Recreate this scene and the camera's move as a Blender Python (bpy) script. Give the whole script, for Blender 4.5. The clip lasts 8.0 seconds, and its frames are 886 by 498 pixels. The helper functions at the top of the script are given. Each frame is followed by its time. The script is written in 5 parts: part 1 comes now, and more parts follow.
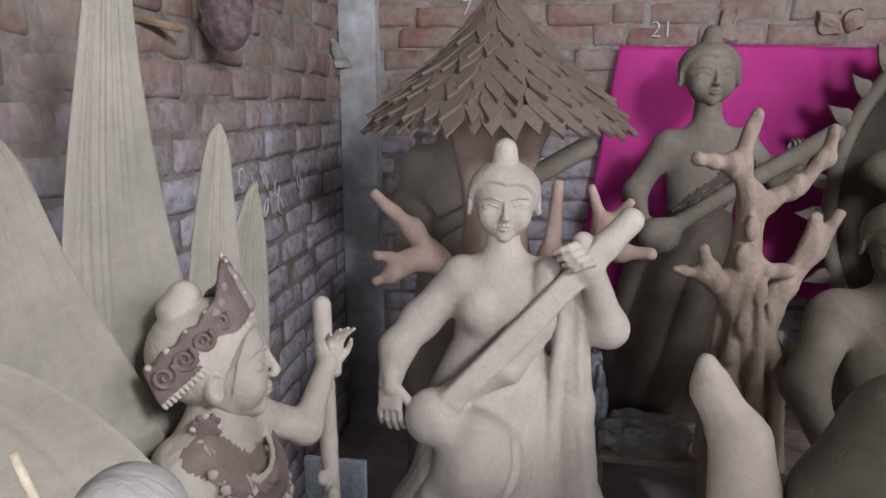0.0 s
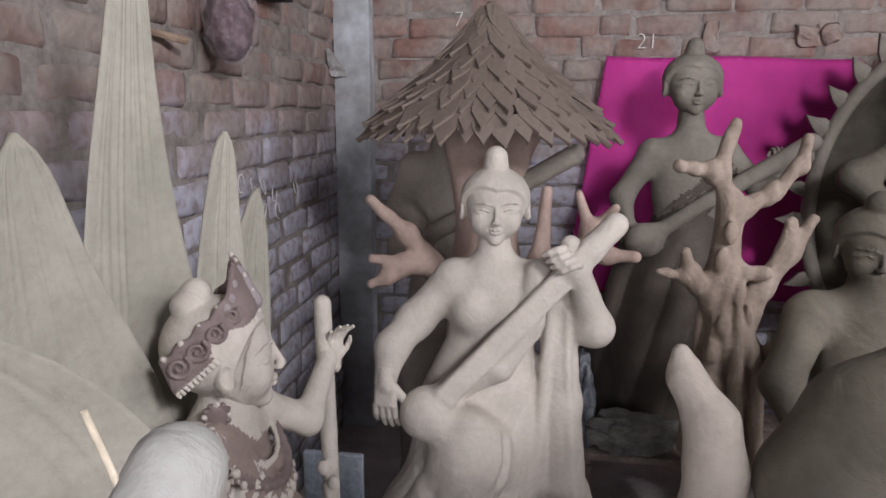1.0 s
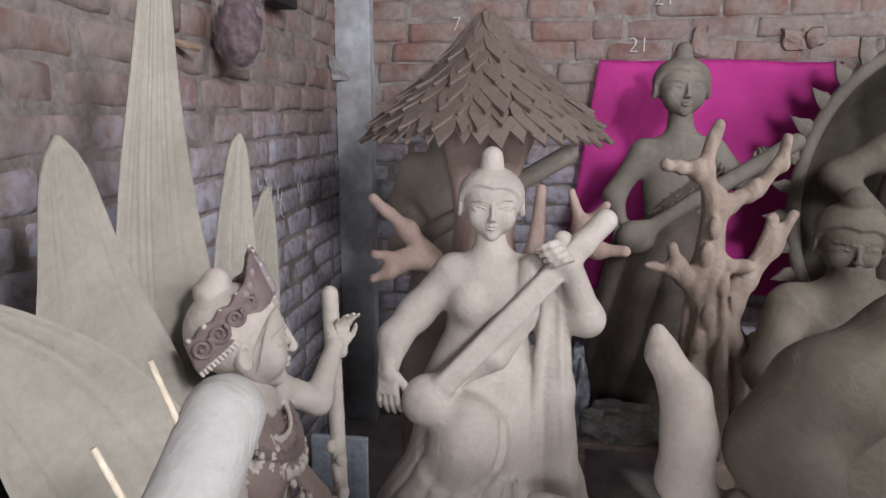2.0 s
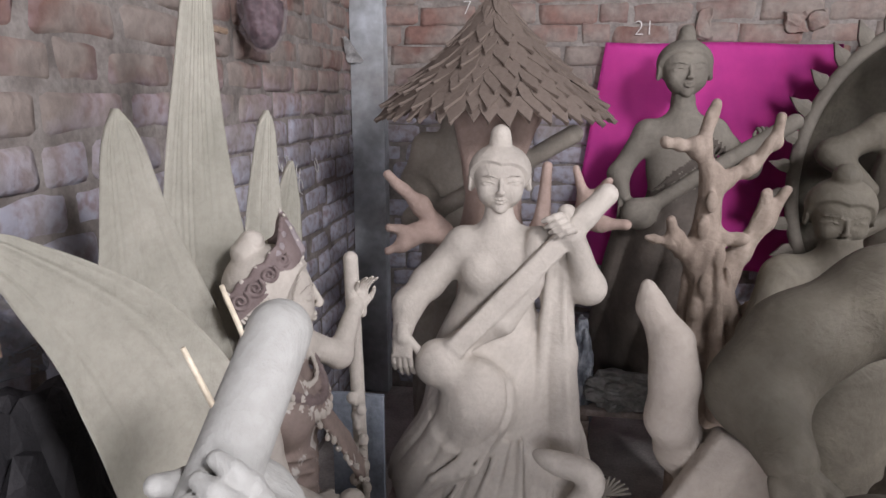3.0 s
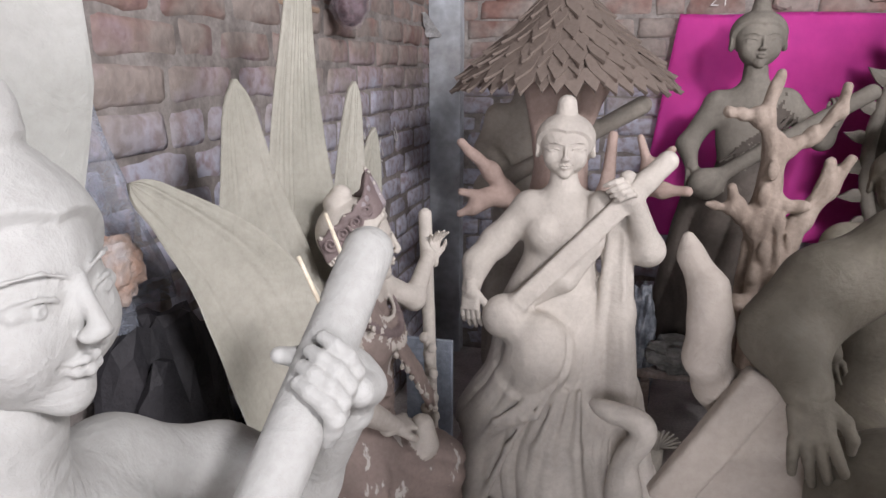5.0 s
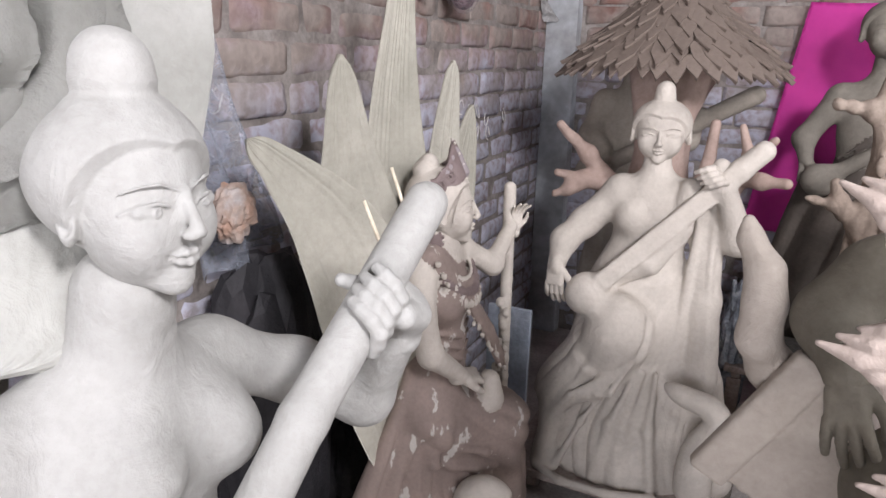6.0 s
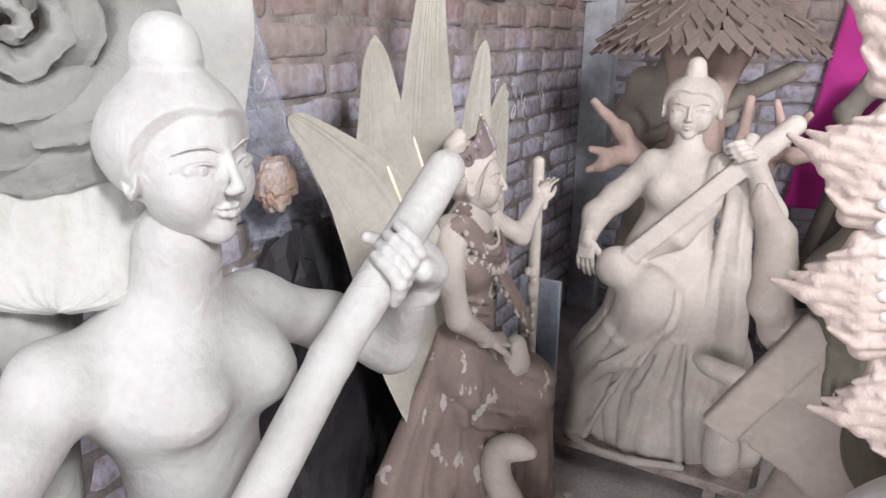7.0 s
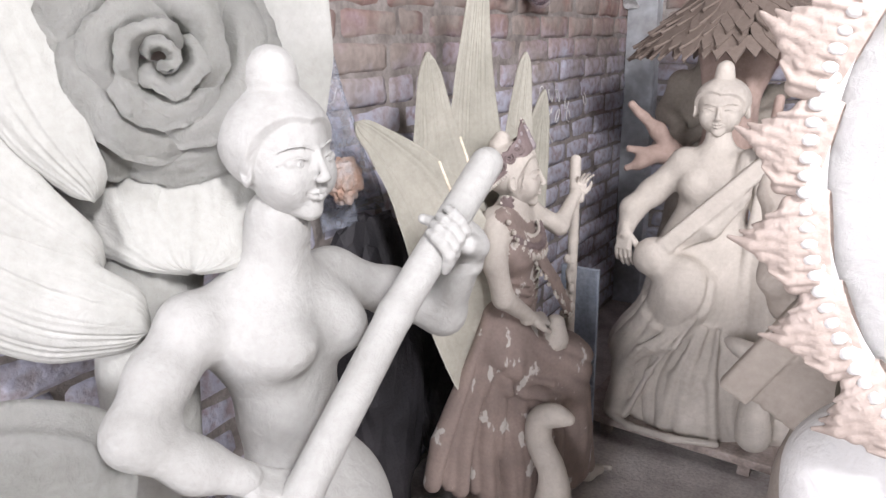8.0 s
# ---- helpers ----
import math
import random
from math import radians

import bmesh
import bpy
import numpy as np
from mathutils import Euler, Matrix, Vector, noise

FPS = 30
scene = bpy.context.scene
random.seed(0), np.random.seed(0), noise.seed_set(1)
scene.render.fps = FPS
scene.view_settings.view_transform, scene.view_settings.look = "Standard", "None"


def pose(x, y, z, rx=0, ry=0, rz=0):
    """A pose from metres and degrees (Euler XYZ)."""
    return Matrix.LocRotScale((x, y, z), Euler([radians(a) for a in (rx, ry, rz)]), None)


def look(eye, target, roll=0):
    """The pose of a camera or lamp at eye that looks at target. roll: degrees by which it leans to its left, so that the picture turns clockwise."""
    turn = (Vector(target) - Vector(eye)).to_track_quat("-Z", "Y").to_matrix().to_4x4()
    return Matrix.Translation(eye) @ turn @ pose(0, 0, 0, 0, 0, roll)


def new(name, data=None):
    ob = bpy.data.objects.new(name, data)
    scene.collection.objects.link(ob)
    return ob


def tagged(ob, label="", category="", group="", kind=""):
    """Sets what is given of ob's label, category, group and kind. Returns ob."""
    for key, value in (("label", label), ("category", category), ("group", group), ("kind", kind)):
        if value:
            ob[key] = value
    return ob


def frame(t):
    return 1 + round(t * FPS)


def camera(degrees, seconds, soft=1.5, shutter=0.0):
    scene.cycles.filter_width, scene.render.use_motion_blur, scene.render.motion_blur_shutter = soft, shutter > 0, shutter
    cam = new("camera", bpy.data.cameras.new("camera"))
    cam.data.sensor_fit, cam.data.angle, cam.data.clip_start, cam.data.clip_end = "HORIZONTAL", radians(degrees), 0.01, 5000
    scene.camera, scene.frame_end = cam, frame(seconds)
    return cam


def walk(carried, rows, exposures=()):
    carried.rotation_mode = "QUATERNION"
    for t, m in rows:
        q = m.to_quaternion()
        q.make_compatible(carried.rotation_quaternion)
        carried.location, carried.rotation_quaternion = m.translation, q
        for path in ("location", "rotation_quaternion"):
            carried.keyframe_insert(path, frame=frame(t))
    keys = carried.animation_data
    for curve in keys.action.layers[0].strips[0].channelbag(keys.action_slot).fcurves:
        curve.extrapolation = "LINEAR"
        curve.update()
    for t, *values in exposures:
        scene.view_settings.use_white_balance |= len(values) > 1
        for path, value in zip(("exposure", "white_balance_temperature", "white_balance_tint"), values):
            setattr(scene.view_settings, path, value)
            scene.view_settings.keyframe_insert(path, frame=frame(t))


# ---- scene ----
cam = camera(67.5, 8.0)
PATH = [
    (0, (0.825, -2.724, 1.408), (0.532, -0.793, 0.979), 0.2),
    (0.5, (0.82, -2.754, 1.408), (0.53, -0.82, 0.992), 0.6),
    (1, (0.828, -2.789, 1.412), (0.562, -0.849, 1.004), 0.4),
    (1.5, (0.835, -2.827, 1.417), (0.576, -0.883, 1.022), 0.3),
    (3, (0.849, -2.987, 1.403), (0.561, -1.059, 0.955), 0.2),
    (3.5, (0.859, -3.041, 1.398), (0.551, -1.122, 0.928), 0.7),
    (4, (0.87, -3.1, 1.391), (0.552, -1.188, 0.902), 0.7),
    (5.5, (0.946, -3.17, 1.4), (0.282, -1.364, 0.856), 0.4),
    (6, (1.026, -3.228, 1.39), (0.187, -1.503, 0.826), 1.4),
    (6.5, (1.08, -3.26, 1.389), (0.112, -1.605, 0.821), 0.0),
    (7, (1.109, -3.289, 1.383), (0.147, -1.645, 0.773), 0.3),
    (7.5, (1.165, -3.401, 1.384), (0.059, -1.85, 0.777), -1.1),
    (8, (1.236, -3.464, 1.403), (0.134, -1.903, 0.812), -1.5),
]
walk(cam, [(t, look(eye, target, roll)) for t, eye, target, roll in PATH],
     [(0.0, -0.30), (1.5, -0.22), (3.0, -0.10), (4.0, 0.0), (5.5, 0.16), (6.5, 0.28), (8.0, 0.42)])

# ---------------------------------------------------------------- light
world = bpy.data.worlds.new("world")
scene.world = world
world.use_nodes = True
wn = world.node_tree.nodes
sky = wn.new("ShaderNodeTexSky")
sky.sky_type = 'NISHITA'
sky.sun_disc = False
sky.sun_elevation = radians(40)
sky.sun_rotation = radians(150)
world.node_tree.links.new(sky.outputs[0], wn["Background"].inputs[0])
wn["Background"].inputs[1].default_value = 0.10


def area_lamp(name, m, sx, sy, watts, colour):
    la = bpy.data.lights.new(name, 'AREA')
    la.shape, la.size, la.size_y, la.energy, la.color = 'RECTANGLE', sx, sy, watts, colour
    ob = new(name, la)
    ob.matrix_world = m
    return ob


# daylight through a wide doorway assumed behind the camera
area_lamp("door_daylight", look((1.0, -6.55, 1.35), (0.8, -0.8, 1.0)), 1.5, 1.8, 118, (0.97, 0.95, 1.04))
# unseen key lamp, added at a roof hole to match the shadow direction
area_lamp("roof_key_lamp", look((2.30, -3.70, 2.56), (0.95, -0.1, 1.05)), 0.45, 0.40, 80, (0.99, 0.96, 1.02))
# unseen fill lamp, added in the gap over the east wall
area_lamp("eaves_fill_lamp", look((3.30, -2.6, 2.38), (0.6, -0.2, 1.2)), 1.7, 0.42, 48, (0.99, 0.96, 1.02))

# ---------------------------------------------------------------- materials


def nodes_of(name):
    m = bpy.data.materials.new(name)
    m.use_nodes = True
    nt = m.node_tree
    return m, nt, nt.nodes["Principled BSDF"]


def noise_node(nt, scale, detail=4, rough=0.6, coord="Object", distort=0.0):
    tc = nt.nodes.new("ShaderNodeTexCoord")
    n = nt.nodes.new("ShaderNodeTexNoise")
    n.inputs["Scale"].default_value, n.inputs["Detail"].default_value = scale, detail
    n.inputs["Roughness"].default_value, n.inputs["Distortion"].default_value = rough, distort
    nt.links.new(tc.outputs[coord], n.inputs["Vector"])
    return n


def ramp_node(nt, src, stops):
    r = nt.nodes.new("ShaderNodeValToRGB")
    e = r.color_ramp.elements
    while len(e) < len(stops):
        e.new(0.5)
    for el, (p, c) in zip(e, stops):
        el.position = p
        el.color = (*c, 1) if len(c) == 3 else c
    nt.links.new(src, r.inputs[0])
    return r


def mix_col(nt, fac, a, b, blend='MIX'):
    m = nt.nodes.new("ShaderNodeMix")
    m.data_type, m.blend_type = 'RGBA', blend
    for i, v in ((0, fac), (6, a), (7, b)):
        if hasattr(v, "links"):
            nt.links.new(v, m.inputs[i])
        else:
            m.inputs[i].default_value = v if i == 0 else (*v, 1)
    return m.outputs[2]


def bump_to(nt, bsdf, heights):
    prev = None
    for src, strength, dist in heights:
        b = nt.nodes.new("ShaderNodeBump")
        b.inputs["Strength"].default_value, b.inputs["Distance"].default_value = strength, dist
        nt.links.new(src, b.inputs["Height"])
        if prev:
            nt.links.new(prev, b.inputs["Normal"])
        prev = b.outputs[0]
    nt.links.new(prev, bsdf.inputs["Normal"])


def clay_material(name, base, dark, light, rough=0.85, speck=0.25, relief=0.28):
    """Dried clay: cloudy drying stains, fine grain and scraped smear marks."""
    m, nt, b = nodes_of(name)
    big = noise_node(nt, 5, 5, 0.6, distort=0.6)
    fine = noise_node(nt, 70, 5, 0.65)
    grain = noise_node(nt, 320, 3, 0.6)
    c1 = ramp_node(nt, big.outputs[0], ((0.3, dark), (0.52, base), (0.72, light))).outputs[0]
    c2 = ramp_node(nt, fine.outputs[0], ((0.35, (0.78, 0.77, 0.75)), (0.6, (1, 1, 1)))).outputs[0]
    nt.links.new(mix_col(nt, speck * 2, c1, c2, 'MULTIPLY'), b.inputs["Base Color"])
    b.inputs["Roughness"].default_value = rough
    b.inputs["Specular IOR Level"].default_value = 0.25
    smear = noise_node(nt, 20, 4, 0.55, distort=1.8)
    bump_to(nt, b, ((smear.outputs[0], relief, 0.012), (fine.outputs[0], 0.4, 0.004), (grain.outputs[0], 0.2, 0.0015)))
    return m


WHITE = clay_material("pale_clay", (0.375, 0.372, 0.352), (0.325, 0.322, 0.302), (0.43, 0.426, 0.405), speck=0.18)
ROSE = clay_material("rose_clay", (0.395, 0.395, 0.365), (0.335, 0.335, 0.305), (0.455, 0.452, 0.425), speck=0.16)
PRIMED = clay_material("primed_white", (0.66, 0.655, 0.64), (0.58, 0.575, 0.56), (0.72, 0.715, 0.70), rough=0.6, speck=0.1)
LILAC = clay_material("crown_relief", (0.27, 0.235, 0.24), (0.20, 0.17, 0.175), (0.36, 0.33, 0.34), rough=0.6)
CREAM = clay_material("cream_clay", (0.47, 0.43, 0.38), (0.385, 0.35, 0.31), (0.55, 0.505, 0.45), speck=0.18)
TAN = clay_material("buff_clay", (0.40, 0.355, 0.31), (0.33, 0.29, 0.25), (0.47, 0.42, 0.375), speck=0.18)
PETAL = clay_material("petal_clay", (0.375, 0.36, 0.305), (0.31, 0.30, 0.25), (0.445, 0.425, 0.365), speck=0.2)
OLIVE = clay_material("damp_olive_clay", (0.14, 0.126, 0.10), (0.095, 0.086, 0.068), (0.205, 0.185, 0.146), rough=0.7)
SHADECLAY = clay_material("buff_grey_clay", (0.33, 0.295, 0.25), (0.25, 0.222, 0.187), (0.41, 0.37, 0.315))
GREY = clay_material("grey_clay", (0.215, 0.195, 0.165), (0.155, 0.14, 0.118), (0.28, 0.255, 0.215))
BARK = clay_material("bark_clay", (0.31, 0.25, 0.205), (0.22, 0.172, 0.138), (0.40, 0.33, 0.275), speck=0.35, relief=0.5)
LEAF = clay_material("leaf_clay", (0.19, 0.152, 0.128), (0.14, 0.11, 0.092), (0.25, 0.205, 0.172))
PINKCLAY = clay_material("pink_clay", (0.42, 0.315, 0.27), (0.35, 0.26, 0.22), (0.48, 0.37, 0.32))
PEACH = clay_material("peach_clay", (0.40, 0.335, 0.295), (0.335, 0.278, 0.243), (0.47, 0.40, 0.36))


def flaking_material(name, base, under):
    """Brown slip over pale clay, flaking in long chips."""
    m, nt, b = nodes_of(name)
    tc = nt.nodes.new("ShaderNodeTexCoord")
    mp = nt.nodes.new("ShaderNodeMapping")
    mp.inputs["Scale"].default_value = (1.0, 1.0, 0.45)
    nt.links.new(tc.outputs["Object"], mp.inputs[0])
    n = nt.nodes.new("ShaderNodeTexNoise")
    n.inputs["Scale"].default_value, n.inputs["Detail"].default_value = 26, 4
    nt.links.new(mp.outputs[0], n.inputs["Vector"])
    big = noise_node(nt, 7, 4)
    fine = noise_node(nt, 120, 4)
    tone = ramp_node(nt, big.outputs[0], ((0.3, tuple(0.75 * v for v in base)), (0.55, base), (0.75, tuple(1.25 * v for v in base)))).outputs[0]
    chips = ramp_node(nt, n.outputs[0], ((0.615, (0, 0, 0)), (0.645, (1, 1, 1)))).outputs[0]
    c = mix_col(nt, chips, tone, under)
    sp = ramp_node(nt, fine.outputs[0], ((0.35, (0.8, 0.8, 0.8)), (0.6, (1, 1, 1)))).outputs[0]
    nt.links.new(mix_col(nt, 0.5, c, sp, 'MULTIPLY'), b.inputs["Base Color"])
    b.inputs["Roughness"].default_value = 0.85
    bump_to(nt, b, ((chips, -0.5, 0.003), (fine.outputs[0], 0.3, 0.003)))
    return m


BROWN = flaking_material("flaking_brown_slip", (0.245, 0.19, 0.165), (0.50, 0.47, 0.43))
SEPIA = clay_material("dark_slip", (0.095, 0.08, 0.068), (0.065, 0.054, 0.046), (0.14, 0.118, 0.10), rough=0.75)
DARKBROWN = clay_material("crown_clay", (0.17, 0.13, 0.125), (0.12, 0.09, 0.09), (0.25, 0.20, 0.19), rough=0.6)


def brick_material(name):
    m, nt, b = nodes_of(name)
    info = nt.nodes.new("ShaderNodeObjectInfo")
    geo = nt.nodes.new("ShaderNodeNewGeometry")
    tone = ramp_node(nt, info.outputs["Random"], ((0.0, (0.20, 0.115, 0.098)), (0.4, (0.28, 0.165, 0.14)), (0.7, (0.34, 0.22, 0.19)), (1.0, (0.24, 0.165, 0.15)))).outputs[0]
    big = nt.nodes.new("ShaderNodeTexNoise")
    big.inputs["Scale"].default_value, big.inputs["Detail"].default_value = 5.5, 6
    nt.links.new(geo.outputs["Position"], big.inputs["Vector"])
    fine = nt.nodes.new("ShaderNodeTexNoise")
    fine.inputs["Scale"].default_value, fine.inputs["Detail"].default_value = 32, 8
    nt.links.new(geo.outputs["Position"], fine.inputs["Vector"])
    dust = ramp_node(nt, big.outputs[0], ((0.38, (0.06, 0.06, 0.06)), (0.56, (0.92, 0.92, 0.92)))).outputs[0]
    c = mix_col(nt, dust, tone, (0.31, 0.272, 0.245))
    speck = ramp_node(nt, fine.outputs[0], ((0.35, (0.62, 0.6, 0.6)), (0.62, (1.08, 1.05, 1.02)))).outputs[0]
    c = mix_col(nt, 0.5, c, speck, 'MULTIPLY')
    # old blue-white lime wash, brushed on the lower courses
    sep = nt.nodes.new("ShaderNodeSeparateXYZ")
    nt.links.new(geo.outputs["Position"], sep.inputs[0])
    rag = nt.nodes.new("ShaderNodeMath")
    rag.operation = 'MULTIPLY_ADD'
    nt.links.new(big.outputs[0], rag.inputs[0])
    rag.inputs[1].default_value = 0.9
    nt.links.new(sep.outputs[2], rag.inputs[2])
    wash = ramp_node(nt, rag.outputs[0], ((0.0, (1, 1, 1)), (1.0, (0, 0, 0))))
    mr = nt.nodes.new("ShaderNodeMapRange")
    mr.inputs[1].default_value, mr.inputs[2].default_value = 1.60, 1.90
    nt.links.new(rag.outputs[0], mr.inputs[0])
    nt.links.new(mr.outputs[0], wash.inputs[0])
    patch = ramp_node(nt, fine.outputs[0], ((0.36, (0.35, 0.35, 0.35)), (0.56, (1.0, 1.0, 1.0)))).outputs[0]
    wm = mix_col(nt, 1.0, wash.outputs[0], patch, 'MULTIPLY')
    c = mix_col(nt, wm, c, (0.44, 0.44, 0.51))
    nt.links.new(c, b.inputs["Base Color"])
    b.inputs["Roughness"].default_value = 0.92
    b.inputs["Specular IOR Level"].default_value = 0.15
    bump_to(nt, b, ((big.outputs[0], 0.4, 0.02), (fine.outputs[0], 0.9, 0.008)))
    return m


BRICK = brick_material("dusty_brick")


def rough_material(name, a, b_, c, scale=9, rough=0.9, bump=0.5, fine_scale=90):
    m, nt, b = nodes_of(name)
    geo = nt.nodes.new("ShaderNodeNewGeometry")
    big, fine = nt.nodes.new("ShaderNodeTexNoise"), nt.nodes.new("ShaderNodeTexNoise")
    for n, s in ((big, scale), (fine, fine_scale)):
        n.inputs["Scale"].default_value, n.inputs["Detail"].default_value = s, 6
        nt.links.new(geo.outputs["Position"], n.inputs["Vector"])
    col = ramp_node(nt, big.outputs[0], ((0.32, a), (0.5, b_), (0.68, c))).outputs[0]
    speck = ramp_node(nt, fine.outputs[0], ((0.35, (0.7, 0.7, 0.7)), (0.65, (1.05, 1.05, 1.05)))).outputs[0]
    nt.links.new(mix_col(nt, 0.7, col, speck, 'MULTIPLY'), b.inputs["Base Color"])
    b.inputs["Roughness"].default_value = rough
    bump_to(nt, b, ((big.outputs[0], bump * 0.5, 0.02), (fine.outputs[0], bump, 0.006)))
    return m


MORTAR = rough_material("grey_mortar", (0.19, 0.165, 0.15), (0.27, 0.24, 0.22), (0.34, 0.31, 0.285), 14)
CONCRETE = rough_material("column_concrete", (0.33, 0.33, 0.33), (0.44, 0.46, 0.48), (0.58, 0.62, 0.66), 5, 0.9, 0.25, 24)
DIRT = rough_material("earth_floor", (0.34, 0.305, 0.285), (0.47, 0.43, 0.405), (0.58, 0.545, 0.515), 7)
# lightened so that the unseen walls bounce more fill into the room
PLASTER = rough_material("grey_plaster", (0.44, 0.42, 0.40), (0.54, 0.52, 0.50), (0.62, 0.60, 0.58), 3)
WOOD = rough_material("raw_wood", (0.22, 0.15, 0.10), (0.30, 0.215, 0.15), (0.38, 0.28, 0.20), 20)
OLDWOOD = rough_material("dirty_wood", (0.20, 0.16, 0.14), (0.33, 0.275, 0.245), (0.45, 0.385, 0.345), 12)
STICK = rough_material("bamboo_stick", (0.58, 0.50, 0.38), (0.66, 0.58, 0.45), (0.72, 0.65, 0.54), 30)
TIN = rough_material("corrugated_tin", (0.16, 0.15, 0.14), (0.22, 0.21, 0.20), (0.28, 0.27, 0.26), 5, rough=0.6)
CHALK = rough_material("chalk", (0.62, 0.60, 0.58), (0.72, 0.70, 0.68), (0.8, 0.78, 0.76), 60)
# near-black for the wall-shade masses behind the lotus and the small black box
SHADE_AND_BOX_BLACK = rough_material("shade_black", (0.012, 0.011, 0.013), (0.02, 0.019, 0.022), (0.035, 0.032, 0.036), 8, rough=0.7)


def cloth_material(name, col, dark, rough=0.7):
    m, nt, b = nodes_of(name)
    big = noise_node(nt, 6, 4)
    w = noise_node(nt, 400, 2)
    c = ramp_node(nt, big.outputs[0], ((0.3, dark), (0.65, col))).outputs[0]
    nt.links.new(c, b.inputs["Base Color"])
    b.inputs["Roughness"].default_value = rough
    b.inputs["Sheen Weight"].default_value = 0.3
    bump_to(nt, b, ((big.outputs[0], 0.2, 0.02), (w.outputs[0], 0.2, 0.001)))
    return m


ORANGE = rough_material("orange_print", (0.42, 0.39, 0.38), (0.42, 0.33, 0.28), (0.42, 0.27, 0.20), 22, rough=0.5)
PINK = cloth_material("magenta_cloth", (0.85, 0.075, 0.50), (0.72, 0.05, 0.42))


def plastic_material(name, col, alpha, rough=0.2):
    m, nt, b = nodes_of(name)
    n = noise_node(nt, 25, 5, 0.7, distort=1.5)
    b.inputs["Base Color"].default_value = (*col, 1)
    b.inputs["Roughness"].default_value = rough
    r = ramp_node(nt, n.outputs[0], ((0.3, (alpha * 0.6,) * 3), (0.7, (min(1, alpha * 1.3),) * 3)))
    nt.links.new(r.outputs[0], b.inputs["Alpha"])
    bump_to(nt, b, ((n.outputs[0], 0.6, 0.02),))
    return m


BAGFILM = plastic_material("clear_film", (0.66, 0.58, 0.62), 0.15, 0.06)
BLUEFILM = plastic_material("bluish_film", (0.50, 0.54, 0.62), 0.38, 0.22)
PAPER = rough_material("paper_scrap", (0.55, 0.54, 0.53), (0.66, 0.65, 0.64), (0.74, 0.73, 0.72), 20)
NEWS = rough_material("news_print", (0.10, 0.11, 0.13), (0.22, 0.24, 0.27), (0.40, 0.42, 0.45), 26, bump=1.0)

# ---------------------------------------------------------------- tools


def mesh_object(name, bm, material, parent=None, smooth=False):
    me = bpy.data.meshes.new(name)
    bm.to_mesh(me)
    bm.free()
    for mat in material if isinstance(material, (list, tuple)) else [material]:
        me.materials.append(mat)
    if smooth:
        me.shade_smooth()
    ob = new(name, me)
    if parent:
        ob.parent = parent
    return ob


def part(name, bm, material, parent, label="", smooth=True):
    ob = mesh_object(name, bm, material, parent, smooth)
    return tagged(ob, label) if label else ob


def box_bm(lo, hi, bevel=0.0, seg=2):
    bm = bmesh.new()
    bmesh.ops.create_cube(bm, size=1, matrix=Matrix.LocRotScale([(a + b) / 2 for a, b in zip(lo, hi)], None, [b - a for a, b in zip(lo, hi)]))
    if bevel:
        bmesh.ops.bevel(bm, geom=bm.edges, offset=bevel, segments=seg, affect='EDGES', profile=0.6)
    return bm


def tube_bm(points, radii, sides=12, bm=None, flat=1.0):
    """A tapered tube along points, with domed ends."""
    bm = bm or bmesh.new()
    pts = [Vector(p) for p in points]
    rings = []
    up = Vector((0.13, 0.21, 0.97))
    n = len(pts)
    for i, p in enumerate(pts):
        d = (pts[min(i + 1, n - 1)] - pts[max(i - 1, 0)]).normalized()
        a = d.cross(up)
        a = (a if a.length > 0.05 else d.cross(Vector((1, 0, 0)))).normalized()
        b = a.cross(d)
        rings.append([bm.verts.new(p + radii[i] * (a * math.cos(k * math.tau / sides) + b * flat * math.sin(k * math.tau / sides))) for k in range(sides)])
    for r0, r1 in zip(rings, rings[1:]):
        for k in range(sides):
            bm.faces.new((r0[k], r0[(k + 1) % sides], r1[(k + 1) % sides], r1[k]))
    bm.faces.new(rings[0][::-1])
    bm.faces.new(rings[-1])
    return bm


def smooth_path(points, steps=6):
    """Catmull-Rom through the points."""
    p = [Vector(q) for q in points]
    p = [2 * p[0] - p[1], *p, 2 * p[-1] - p[-2]]
    out = []
    for i in range(1, len(p) - 2):
        for k in range(steps):
            t = k / steps
            out.append(0.5 * ((2 * p[i]) + (p[i + 1] - p[i - 1]) * t + (2 * p[i - 1] - 5 * p[i] + 4 * p[i + 1] - p[i + 2]) * t * t + (3 * p[i] - p[i - 1] - 3 * p[i + 1] + p[i + 2]) * t ** 3))
    out.append(p[-2])
    return out


